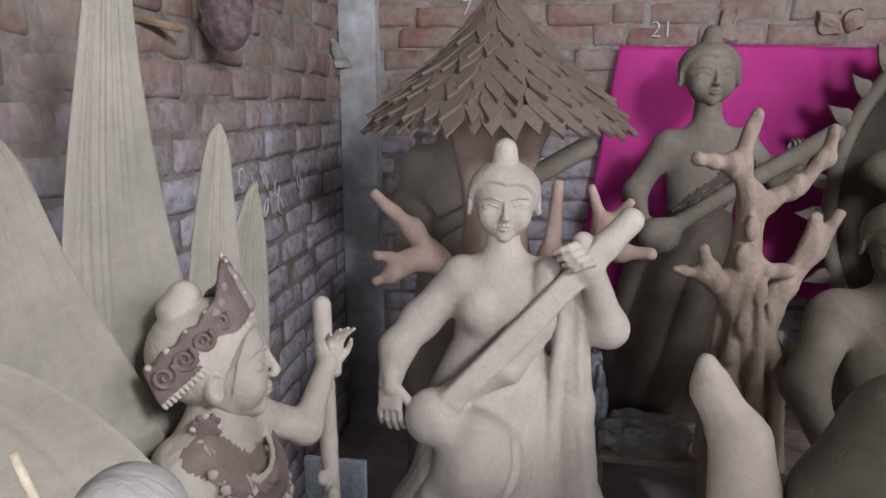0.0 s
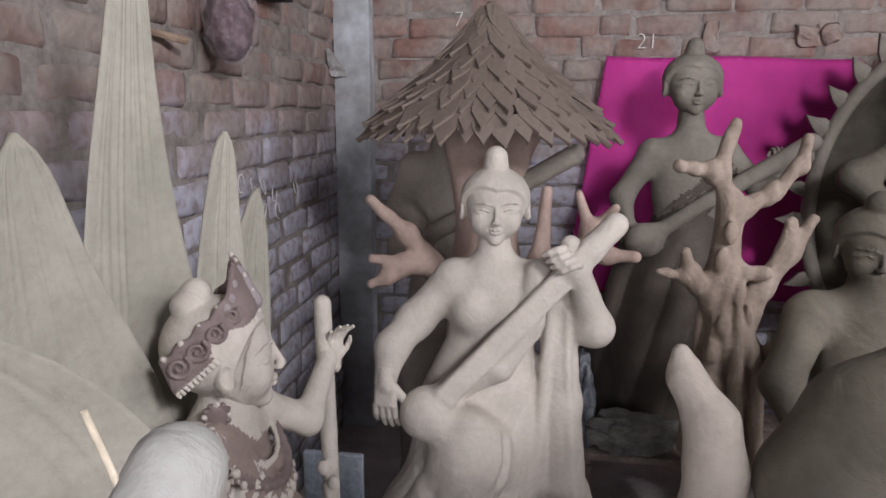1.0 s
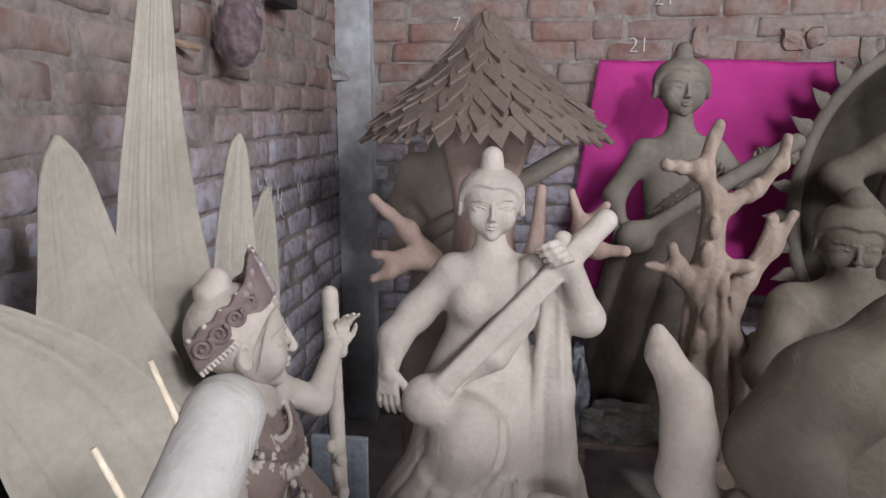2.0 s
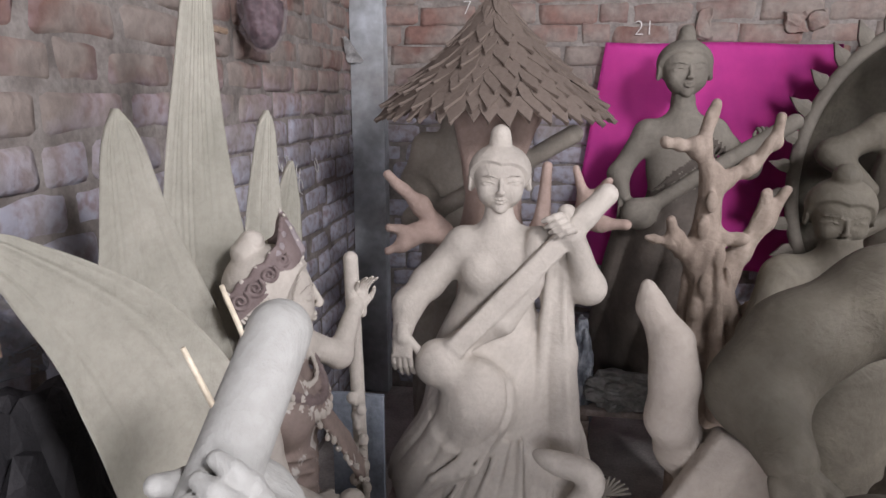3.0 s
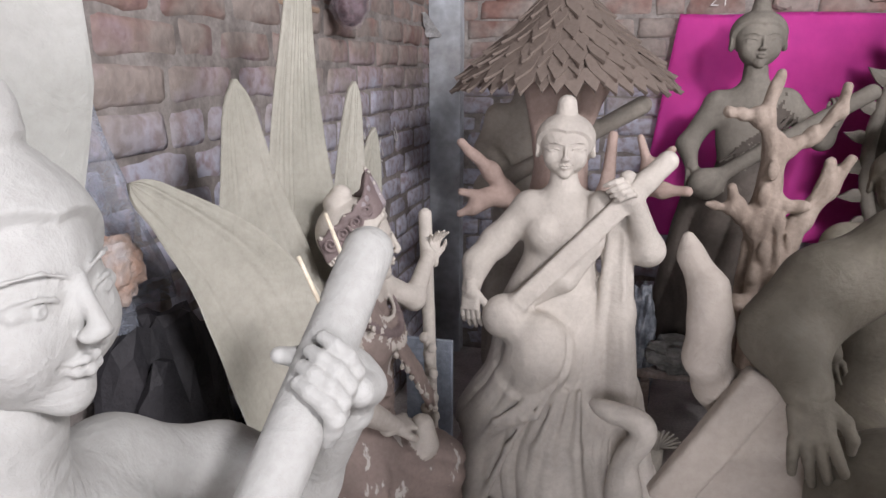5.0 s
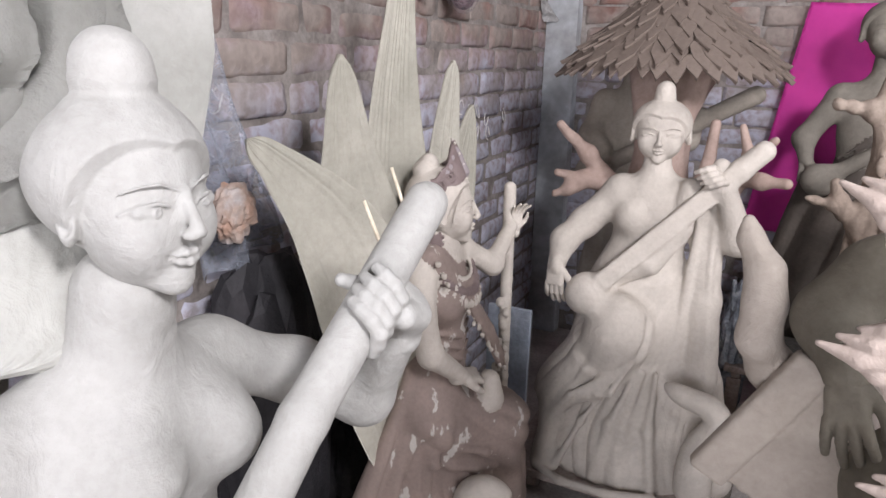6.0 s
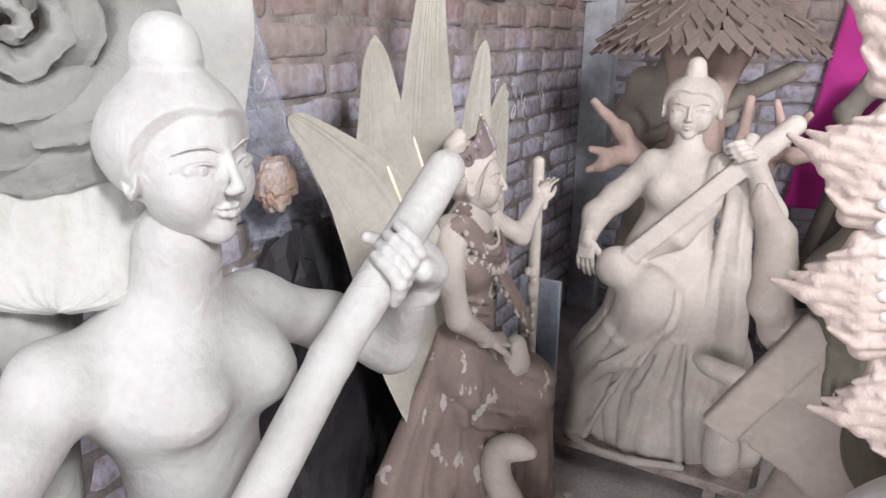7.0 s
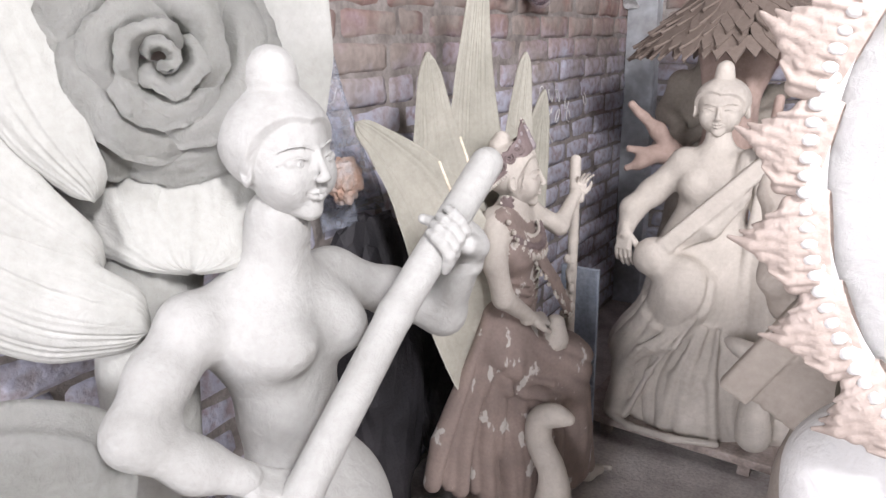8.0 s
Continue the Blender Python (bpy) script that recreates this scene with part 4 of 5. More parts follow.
def cygnet(points, radii, label):
    lo, hi = np.min(points, 0) - 0.1, np.max(points, 0) + 0.1
    c = Clay(lo, hi, 0.004)
    c.chain([tuple(p) for p in smooth_path(points, 4)], np.interp(np.linspace(0, len(points) - 1, 4 * (len(points) - 1) + 1), range(len(points)), radii), 0.02)
    return tagged(clay_object("swan", (c,), (CREAM,)), label, "swan sculpture")


cygnet([(0.861, -1.37, 0.478), (0.91, -1.38, 0.462), (0.985, -1.385, 0.445), (1.005, -1.385, 0.40), (0.96, -1.37, 0.30), (0.965, -1.36, 0.16)], (0.010, 0.024, 0.028, 0.028, 0.032, 0.055), "small clay swan beside the seated statue")
cygnet([(0.60, -1.99, 0.425), (0.555, -2.0, 0.43), (0.515, -2.0, 0.40), (0.515, -2.0, 0.33), (0.56, -2.0, 0.24), (0.56, -2.0, 0.08)], (0.012, 0.025, 0.028, 0.03, 0.034, 0.06), "cream clay swan beside the crowned statue")

# ---------------------------------------------------------------- lotus petals and rose


def petal_bm(spine, widths, side, cup=0.15, thick=0.012, ridges=9, ridge=0.003, nu=40, nv=64, ragged=0.0, seed=0):
    """A thick petal along a spine, ribbed lengthwise and cupped towards side x spine."""
    pts = smooth_path(spine, nu // (len(spine) - 1))
    n = len(pts)
    ws = np.interp(np.linspace(0, len(widths) - 1, n), range(len(widths)), widths)
    bm = bmesh.new()
    layers = []
    for sgn in (1, -1):
        rows = []
        for i, p in enumerate(pts):
            d = (pts[min(i + 1, n - 1)] - pts[max(i - 1, 0)]).normalized()
            s = (Vector(side) - d * Vector(side).dot(d)).normalized()
            nor = s.cross(d)
            e = max(0.0, (i / (n - 1) - 0.92) / 0.08)
            w = ws[i] * (1 + ragged * noise.noise((i * 0.35, seed, 0))) * math.sqrt(max(0.02, 1 - e * e))
            row = []
            for j in range(nv + 1):
                v = 2 * j / nv - 1
                h = cup * ws[i] * v * v + ridge * abs(math.sin(v * ridges * 1.57 + 0.9 * math.sin(i * 0.12 + seed) + 2.4 * noise.noise((v * 4, seed, 0.04 * i)))) * (1 - abs(v) ** 4) * max(0.0, 0.45 + 0.9 * noise.noise((i * 0.10, v * 4, seed + 0.5)))
                edge = math.sqrt(max(0, 1 - abs(v) ** 6))
                row.append(bm.verts.new(p + s * w * v + nor * (h + sgn * thick / 2 * edge)))
            rows.append(row)
        layers.append(rows)
        for a, b in zip(rows, rows[1:]):
            for j in range(nv):
                q = (a[j], a[j + 1], b[j + 1], b[j])
                bm.faces.new(q if sgn > 0 else q[::-1])
    f, g = layers
    rim = [r[0] for r in f] + f[-1][1:] + [r[-1] for r in f[::-1]][1:] + f[0][-2:0:-1]
    rim2 = [r[0] for r in g] + g[-1][1:] + [r[-1] for r in g[::-1]][1:] + g[0][-2:0:-1]
    for i in range(len(rim)):
        k = (i + 1) % len(rim)
        bm.faces.new((rim[k], rim[i], rim2[i], rim2[k]))
    bmesh.ops.recalc_face_normals(bm, faces=bm.faces)
    return bm


def lotus():
    base = tagged(new("lotus_backdrop"), "tall ribbed clay lotus petals fanned behind a statue", "lotus")
    base.location = (0.3, -1.95, 0.3)
    inv = Matrix.Translation((-0.3, 1.95, -0.3))

    def add(spine, widths, side, **kw):
        bm = petal_bm(spine, widths, side, **kw)
        bm.transform(inv)
        part("petal", bm, PETAL, base)

    add([(0.30, -1.95, 0.35), (0.29, -1.95, 0.80), (0.27, -1.945, 1.25), (0.30, -1.94, 1.66)], (0.03, 0.10, 0.128, 0.115, 0.078, 0.044, 0.018), (0.3, 0.95, 0), ridges=12, ridge=0.0036, seed=1)
    add([(0.33, -2.0, 0.35), (0.29, -2.04, 0.75), (0.25, -2.08, 1.10), (0.25, -2.115, 1.385)], (0.03, 0.10, 0.128, 0.110, 0.060, 0.024), (0.35, 0.93, 0.1), ridges=8, ridge=0.0034, seed=2)
    add([(0.37, -2.02, 0.38), (0.345, -2.08, 0.62), (0.32, -2.145, 0.89), (0.275, -2.20, 1.06), (0.225, -2.265, 1.17), (0.185, -2.315, 1.235)], (0.05, 0.095, 0.125, 0.122, 0.098, 0.066, 0.038, 0.022), (0.35, 0.90, 0.30), cup=0.28, ridges=7, ridge=0.0034, seed=3)
    add([(0.31, -1.80, 0.5), (0.29, -1.75, 0.85), (0.28, -1.71, 1.15), (0.29, -1.685, 1.375)], (0.03, 0.06, 0.07, 0.06, 0.04, 0.020), (0.35, 0.93, 0), ridges=6, seed=4)
    add([(0.31, -1.70, 0.5), (0.28, -1.63, 0.85), (0.27, -1.57, 1.1), (0.28, -1.54, 1.26)], (0.03, 0.05, 0.06, 0.055, 0.04, 0.012), (0.35, 0.93, 0), ridges=5, seed=5)


lotus()


def rose():
    base = tagged(new("clay_rose"), "huge pale clay rose with curled petals behind a statue", "rose sculpture")
    base.location = (0.2, -2.95, 0.0)
    o = Vector((0.34, -2.885, 1.39))
    inv = Matrix.Translation((-0.2, 2.95, 0.0))
    fx = Vector((0.86, -0.50, 0.06)).normalized()
    fy = Vector((0.5, 0.86, 0)).normalized()
    fz = fx.cross(fy).normalized()
    rnd = random.Random(4)

    def cup(mid, span, r0, r1, x0, x1, roll, spiral, seed, thick=0.011):
        """One petal of the whorl: a piece of a bowl with a rolled lip."""
        nu, nv = 26, 14
        bm = bmesh.new()
        rows = []
        for j in range(nv + 1):
            v = j / nv
            row = []
            for i in range(nu + 1):
                u = 2 * i / nu - 1
                lip = max(0.0, (v - 0.72) / 0.28)
                a = mid + span * u * (1 - 0.18 * v ** 4)
                wob = 0.012 * noise.noise((u * 2.2, v, seed)) * v
                top = x1 - 0.030 * abs(u) ** 3
                r = r0 + (r1 - r0) * v ** 1.5 + spiral * u + roll * lip ** 1.6 + wob + 0.0014 * math.sin(u * 26 + seed) * v
                x = x0 + (top - x0) * (1 - (1 - v) ** 1.7) - roll * 0.7 * lip ** 2.2
                row.append(bm.verts.new(o + fx * x + (fy * math.cos(a) + fz * math.sin(a)) * r))
            rows.append(row)
        for p, q in zip(rows, rows[1:]):
            for i in range(nu):
                bm.faces.new((p[i], p[i + 1], q[i + 1], q[i]))
        bmesh.ops.solidify(bm, geom=bm.faces[:], thickness=thick)
        bmesh.ops.recalc_face_normals(bm, faces=bm.faces)
        bm.transform(inv)
        part("petal", bm, ROSE, base)

    cup(0.3, 2.9, 0.006, 0.018, 0.055, 0.090, 0.006, 0.008, 1, 0.009)
    for n, r0, r1, x1, roll, span, off in ((2, 0.022, 0.045, 0.090, 0.012, 1.9, 2.2), (3, 0.040, 0.078, 0.080, 0.018, 1.5, 0.4), (3, 0.065, 0.115, 0.062, 0.024, 1.45, 1.5), (4, 0.095, 0.150, 0.035, 0.032, 1.15, 0.2)):
        for i in range(n):
            cup(off + math.tau * i / n + rnd.uniform(-0.15, 0.15), span, r0, r1 * rnd.uniform(0.94, 1.06), x1 - 0.055, x1 + rnd.uniform(-0.008, 0.008), roll, 0.012, off * 9 + i)

    def broad(pts, widths, turn, **kw):
        """A wide outer petal: spine points as (right, up, out) from the heart of the flower."""
        sp = [o + fy * a + fz * b + fx * c for a, b, c in pts]
        d = Vector(sp[-1]) - Vector(sp[0])
        side = fx.cross(d).normalized() * math.cos(turn) + fx * math.sin(turn)
        bm = petal_bm(sp, widths, side, thick=0.014, nu=30, nv=64, **kw)
        bm.transform(inv)
        part("petal", bm, ROSE, base)

    broad([(0.0, -0.06, -0.06), (0.01, -0.16, -0.01), (0.01, -0.245, 0.015), (0.0, -0.305, 0.045)], (0.14, 0.18, 0.185, 0.15, 0.06), 0.1, cup=0.30, ridges=16, ridge=0.006, seed=11)
    broad([(-0.18, 0.26, -0.02), (-0.215, 0.06, 0.01), (-0.185, -0.08, 0.03), (-0.11, -0.185, 0.03)], (0.05, 0.075, 0.085, 0.075, 0.03), 0.55, cup=0.45, ridges=10, ridge=0.005, seed=13)
    broad([(-0.34, 0.20, -0.03), (-0.35, -0.02, 0.0), (-0.28, -0.18, 0.01), (-0.12, -0.29, 0.02)], (0.08, 0.11, 0.115, 0.10, 0.04), 0.35, cup=0.40, ridges=14, ridge=0.007, seed=12)
    broad([(-0.48, -0.06, -0.05), (-0.34, -0.22, 0.0), (-0.21, -0.335, 0.03), (-0.07, -0.385, 0.03)], (0.06, 0.10, 0.105, 0.095, 0.05), 0.25, cup=0.35, ridges=13, ridge=0.007, seed=14)
    broad([(0.12, -0.30, -0.10), (0.15, -0.10, -0.08), (0.155, 0.12, -0.06), (0.12, 0.40, -0.04)], (0.05, 0.10, 0.125, 0.12, 0.06), 0.0, cup=0.15, ridges=8, ridge=0.004, seed=15)
    broad([(-0.05, 0.10, -0.09), (0.02, 0.22, -0.06), (0.06, 0.34, -0.05), (0.05, 0.48, -0.05)], (0.14, 0.18, 0.19, 0.17, 0.09), 0.0, cup=0.2, ridges=9, ridge=0.004, seed=16)
    stem = tube_bm([o - Vector((0.2, -2.95, 0)) + fx * -0.08, (0.05, 0.02, 0.9), (0.03, 0.0, 0.4), (0.03, 0.0, 0.0)], (0.09, 0.08, 0.07, 0.09), 14)
    part("stem", stem, ROSE, base)


rose()


def round_leaf():
    """A dished round leaf with a raised inner ring, on a short stem."""
    base = tagged(new("clay_leaf"), "round pale clay lotus leaf with a raised ring", "leaf sculpture")
    base.location = (0.34, -3.20, 0.0)
    bm = bmesh.new()
    rows = []
    for i in range(1, 25):
        f = i / 24
        rows.append([bm.verts.new((0.17 * f * (1 + 0.03 * math.sin(a * 5)) * math.cos(a), 0.17 * f * (1 + 0.03 * math.sin(a * 5)) * math.sin(a), 0.03 * f * f + 0.010 * math.exp(-((f - 0.72) / 0.05) ** 2) + 0.012 * ramp(f, 0.85, 1.0) ** 2)) for a in np.linspace(0, math.tau, 64, endpoint=False)])
    for a, b in zip(rows, rows[1:]):
        for k in range(64):
            bm.faces.new((a[k], b[k], b[(k + 1) % 64], a[(k + 1) % 64]))
    bm.faces.new(rows[0])
    bmesh.ops.solidify(bm, geom=bm.faces[:], thickness=0.014)
    bmesh.ops.recalc_face_normals(bm, faces=bm.faces)
    bm.transform(pose(0, 0, 0.81, 18, 22, 0))
    part("blade", bm, ROSE, base)
    part("stem", tube_bm([(0, 0, 0.80), (0.01, 0.0, 0.4), (0, 0, 0)], (0.035, 0.04, 0.06), 12), ROSE, base)


round_leaf()

# ---------------------------------------------------------------- leaf canopy with its trunk


def leaf_mesh():
    bm = bmesh.new()
    L, W, n = 0.122, 0.027, 6
    top, bot = [], []
    for i in range(n + 1):
        t = i / n
        w = W * (0.55 + 0.45 * math.sin(math.pi * min(1, 0.25 + t * 0.75))) * (1 if t < 0.5 else max(0.05, (1 - t) / 0.5) ** 0.8)
        z = 0.010 * t * t - 0.012 * t ** 4
        top.append([bm.verts.new((x, L * t, z + h)) for x, h in ((-w, 0.0), (0, 0.007), (w, 0.0))])
        bot.append([bm.verts.new((x, L * t, z - 0.007)) for x in (-w, w)])
    for i in range(n):
        a, b, c, d = top[i], top[i + 1], bot[i], bot[i + 1]
        bm.faces.new((a[0], a[1], b[1], b[0]))
        bm.faces.new((a[1], a[2], b[2], b[1]))
        bm.faces.new((c[0], a[0], b[0], d[0]))
        bm.faces.new((a[2], c[1], d[1], b[2]))
        bm.faces.new((c[1], c[0], d[0], d[1]))
    bm.faces.new((top[0][0], bot[0][0], bot[0][1], top[0][2], top[0][1]))
    bm.faces.new((top[-1][1], top[-1][2], bot[-1][1], bot[-1][0], top[-1][0]))
    bmesh.ops.recalc_face_normals(bm, faces=bm.faces)
    me = bpy.data.meshes.new("leaf")
    bm.to_mesh(me)
    bm.free()
    me.materials.append(LEAF)
    return me


def canopy():
    cx, cy, top, drop, R = 0.688, -0.80, 1.700, 0.375, 0.405
    base = tagged(new("leaf_canopy"), "conical brown clay canopy of overlapping pointed leaves", "canopy")
    base.location = (cx, cy, top - drop)

    def radius(t):
        return 0.018 + (R - 0.018) * (0.66 * t + 0.34 * t ** 2)

    bm = bmesh.new()
    rings = []
    for i in range(15):
        t = 0.84 * i / 14
        rings.append([bm.verts.new(((radius(t) - 0.012) * math.cos(a), (radius(t) - 0.012) * math.sin(a), drop * (1 - t) - 0.004)) for a in np.linspace(0, math.tau, 48, endpoint=False)])
    for a, b in zip(rings, rings[1:]):
        for k in range(48):
            bm.faces.new((a[k], a[(k + 1) % 48], b[(k + 1) % 48], b[k]))
    bm.faces.new(rings[0])
    bmesh.ops.solidify(bm, geom=bm.faces[:], thickness=0.008)
    part("cone", bm, LEAF, base)
    part("tip", tube_bm([(0, 0, drop - 0.05), (0, 0, drop - 0.005), (0, 0, drop + 0.018)], (0.040, 0.024, 0.008), 14), LEAF, base)
    me = leaf_mesh()
    rnd = random.Random(7)
    for row in range(9):
        t = 0.03 + 0.86 * row / 8.4
        n = max(5, int(math.tau * radius(t + 0.1) / 0.052))
        for i in range(n):
            a = math.tau * (i + 0.5 * (row % 2) + rnd.uniform(-0.15, 0.15)) / n
            t0, t1 = t - 0.05, t + 0.16
            p0 = Vector((radius(max(t0, 0)), 0, drop * (1 - max(t0, 0))))
            p1 = Vector((radius(t1), 0, drop * (1 - t1)))
            d = (p1 - p0).normalized()
            y, x = d, Vector((0, 1, 0))
            z = x.cross(y)
            m = Matrix((x, y, z)).transposed().to_4x4()
            m.translation = p0 + z * (0.001 if z.z > 0 else -0.001)
            lf = new("leaf", me)
            lf.parent = base
            s = rnd.uniform(0.9, 1.12)
            lf.matrix_local = Matrix.Rotation(a, 4, 'Z') @ m @ pose(0, 0, 0, rnd.uniform(-10, -3) + (14 if row == 8 else 4 if row == 7 else 0), rnd.uniform(-8, 8), rnd.uniform(-5, 5)) @ Matrix.Diagonal((s, s * (0.84 if row == 8 else 1), s, 1))


canopy()


def pink_trunk():
    c = Clay((0.36, -1.16, 0.0), (1.12, -0.62, 1.46), 0.0065)
    c.k = 0.03
    c.chain([(0.68, -0.86, 0.0), (0.68, -0.87, 0.5), (0.69, -0.86, 0.95), (0.70, -0.82, 1.35)], (0.16, 0.12, 0.10, 0.08), 0.04)
    c.chain([(0.66, -0.87, 1.15), (0.58, -0.80, 1.38)], (0.06, 0.04))
    c.chain([(0.70, -0.87, 1.15), (0.82, -0.80, 1.38)], (0.06, 0.04))
    c.chain([(0.62, -0.93, 0.88), (0.54, -1.0, 1.0), (0.49, -1.03, 1.08), (0.39, -1.05, 1.175)], (0.045, 0.034, 0.027, 0.017))
    c.chain([(0.54, -1.0, 0.99), (0.47, -1.05, 1.0), (0.40, -1.07, 1.018)], (0.03, 0.022, 0.016))
    c.chain([(0.50, -1.03, 1.0), (0.44, -1.06, 0.965), (0.395, -1.07, 0.945)], (0.024, 0.02, 0.015))
    c.chain([(0.76, -0.93, 0.88), (0.85, -0.95, 1.0), (0.865, -0.95, 1.20)], (0.045, 0.03, 0.018))
    c.chain([(0.78, -0.93, 0.90), (0.93, -1.0, 1.0), (0.98, -1.02, 1.10), (0.945, -1.02, 1.20)], (0.04, 0.03, 0.022, 0.013))
    c.chain([(0.98, -1.02, 1.10), (1.04, -1.05, 1.17)], (0.02, 0.014))
    c.chain([(0.95, -1.01, 1.04), (1.02, -1.07, 1.05), (1.085, -1.11, 1.055)], (0.025, 0.022, 0.018))
    c.warp((0.36, -1.16, 0.0), (1.12, -0.62, 1.46), lambda q: 0.0025 + 0.0015 * np.sin(q[..., 0] * 120 + 90 * q[..., 1] + 2 * np.sin(q[..., 2] * 11)))
    return tagged(clay_object("tree_trunk", (c,), (PINKCLAY,)), "pinkish clay tree trunk with stubby branches under the canopy", "tree sculpture")


pink_trunk()


def clay_tree():
    c = Clay((1.1, -1.26, 0.0), (1.62, -0.84, 1.44), 0.005)
    c.k = 0.025
    c.chain([(1.38, -0.98, 0.01), (1.36, -1.0, 0.45), (1.345, -1.05, 0.70), (1.325, -1.10, 0.85), (1.30, -1.10, 1.0), (1.31, -1.10, 1.19)], (0.11, 0.085, 0.065, 0.052, 0.042, 0.032), 0.03)
    c.chain([(1.31, -1.10, 1.18), (1.27, -1.10, 1.27), (1.298, -1.10, 1.385)], (0.03, 0.025, 0.018))
    c.chain([(1.27, -1.10, 1.27), (1.175, -1.11, 1.285)], (0.024, 0.019))
    c.chain([(1.315, -1.10, 1.17), (1.40, -1.09, 1.22), (1.455, -1.10, 1.29), (1.468, -1.10, 1.355)], (0.027, 0.022, 0.018, 0.016))
    c.chain([(1.30, -1.10, 0.92), (1.265, -1.11, 0.97), (1.225, -1.12, 1.01), (1.145, -1.13, 1.025)], (0.034, 0.026, 0.020, 0.014))
    c.chain([(1.235, -1.12, 1.0), (1.20, -1.13, 1.075)], (0.024, 0.017))
    c.chain([(1.35, -1.10, 0.85), (1.40, -1.08, 0.98), (1.46, -1.08, 1.08), (1.51, -1.08, 1.16)], (0.036, 0.030, 0.024, 0.016))
    c.chain([(1.45, -1.08, 1.06), (1.452, -1.09, 1.15)], (0.026, 0.018))
    c.chain([(1.31, -1.10, 1.02), (1.395, -1.13, 1.03)], (0.03, 0.02))
    c.chain([(1.38, -1.06, 0.75), (1.45, -1.10, 0.82), (1.52, -1.12, 0.85)], (0.035, 0.026, 0.016))
    c.chain([(1.33, -1.10, 0.72), (1.25, -1.15, 0.745), (1.20, -1.17, 0.74)], (0.03, 0.022, 0.013))
    for i in range(7):
        a = 0.9 * i - 2.6
        c.chain([(1.36 + 0.09 * math.sin(a), -1.02 - 0.09 * math.cos(a), 0.5), (1.335 + 0.07 * math.sin(a), -1.09 - 0.06 * math.cos(a), 0.76 + 0.03 * (i % 3)), (1.31 + 0.05 * math.sin(a + 0.3), -1.10 - 0.045 * math.cos(a), 0.95 + 0.04 * (i % 2))], (0.027, 0.022, 0.009), 0.005)

    def bark(q):
        x, y, z = q[..., 0], q[..., 1], q[..., 2]
        return 0.003 + 0.002 * np.sin(x * 170 + 60 * y + 3 * np.sin(z * 9)) + 0.0006 * np.sin(x * 75 - 110 * y + 4 * np.sin(z * 17)) * np.sin(z * 60 + x * 40)

    c.warp((1.1, -1.26, 0.45), (1.62, -0.84, 1.44), bark)
    for q in ((1.285, -1.14, 1.06), (1.335, -1.14, 0.98), (1.30, -1.15, 0.90), (1.36, -1.13, 0.86), (1.30, -1.145, 1.13), (1.28, -1.15, 0.83)):
        c.ball(q, (0.016, 0.012, 0.03), 0.012)
    return tagged(clay_object("clay_tree", (c,), (BARK,)), "brown clay tree with gnarled trunk and sawn-off stubs", "tree sculpture")


clay_tree()

# ---------------------------------------------------------------- frames, cloth, clutter


def spike_mesh(mat):
    """A pointed leaf, folded along its rib."""
    bm = bmesh.new()
    pts = ((0, -0.024, 0), (0.03, -0.027, 0), (0.055, -0.012, 0), (0.085, 0, 0), (0.055, 0.014, 0), (0.03, 0.024, 0), (0, 0.026, 0))
    low = [bm.verts.new((x, 0.010, z)) for x, z, _ in pts]
    top = [bm.verts.new((x, -0.004, z)) for x, z, _ in pts]
    rib = [bm.verts.new((x, -0.014 * (1 - x / 0.09), 0)) for x in (0, 0.03, 0.055)]
    bm.faces.new(low)
    for i in range(6):
        bm.faces.new((low[i], low[i + 1], top[i + 1], top[i]))
    bm.faces.new((top[0], top[1], rib[1], rib[0]))
    bm.faces.new((top[1], top[2], rib[2], rib[1]))
    bm.faces.new((top[2], top[3], rib[2]))
    bm.faces.new((top[3], top[4], rib[2]))
    bm.faces.new((top[4], top[5], rib[1], rib[2]))
    bm.faces.new((top[5], top[6], rib[0], rib[1]))
    bm.faces.new((low[6], low[0], top[0], rib[0], top[6]))
    bmesh.ops.recalc_face_normals(bm, faces=bm.faces)
    me = bpy.data.meshes.new("leaf")
    bm.to_mesh(me)
    bm.free()
    me.materials.append(mat)
    return me


def flame_mesh(mat):
    """A swirling tongue of clay leaf: feathered strands that run together into one point."""
    c = Clay((-0.03, -0.03, -0.075), (0.105, 0.03, 0.075), 0.0022)
    for i, z in enumerate((-0.052, -0.036, -0.018, 0.0, 0.018, 0.036, 0.052)):
        far = (0.040, 0.062, 0.078, 0.094, 0.074, 0.056, 0.034)[i]
        y = -0.004 - 0.006 * math.cos(z * 30)
        c.chain([(-0.02, 0, z), (0.015, y, z * 1.0 + 0.004), (far * 0.65, y, z * 0.72 + 0.003), (far, 0.002, z * 0.42 - 0.006)], (0.013, 0.012, 0.009, 0.003), 0.003)
    for i in range(6):
        z = -0.045 + 0.018 * i
        c.chain([(-0.01, -0.014, z), (0.02, -0.016, z + 0.004), (0.042, -0.012, z * 0.8)], (0.006, 0.0055, 0.003), 0.002)
    c.ball((-0.012, 0, 0), (0.02, 0.012, 0.062), 0.01)
    v, f, m = c.skin()
    me = bpy.data.meshes.new("flame_leaf")
    me.from_pydata([tuple(q) for q in v], [], [tuple(q) for q in f])
    me.materials.append(mat)
    me.shade_smooth()
    return me


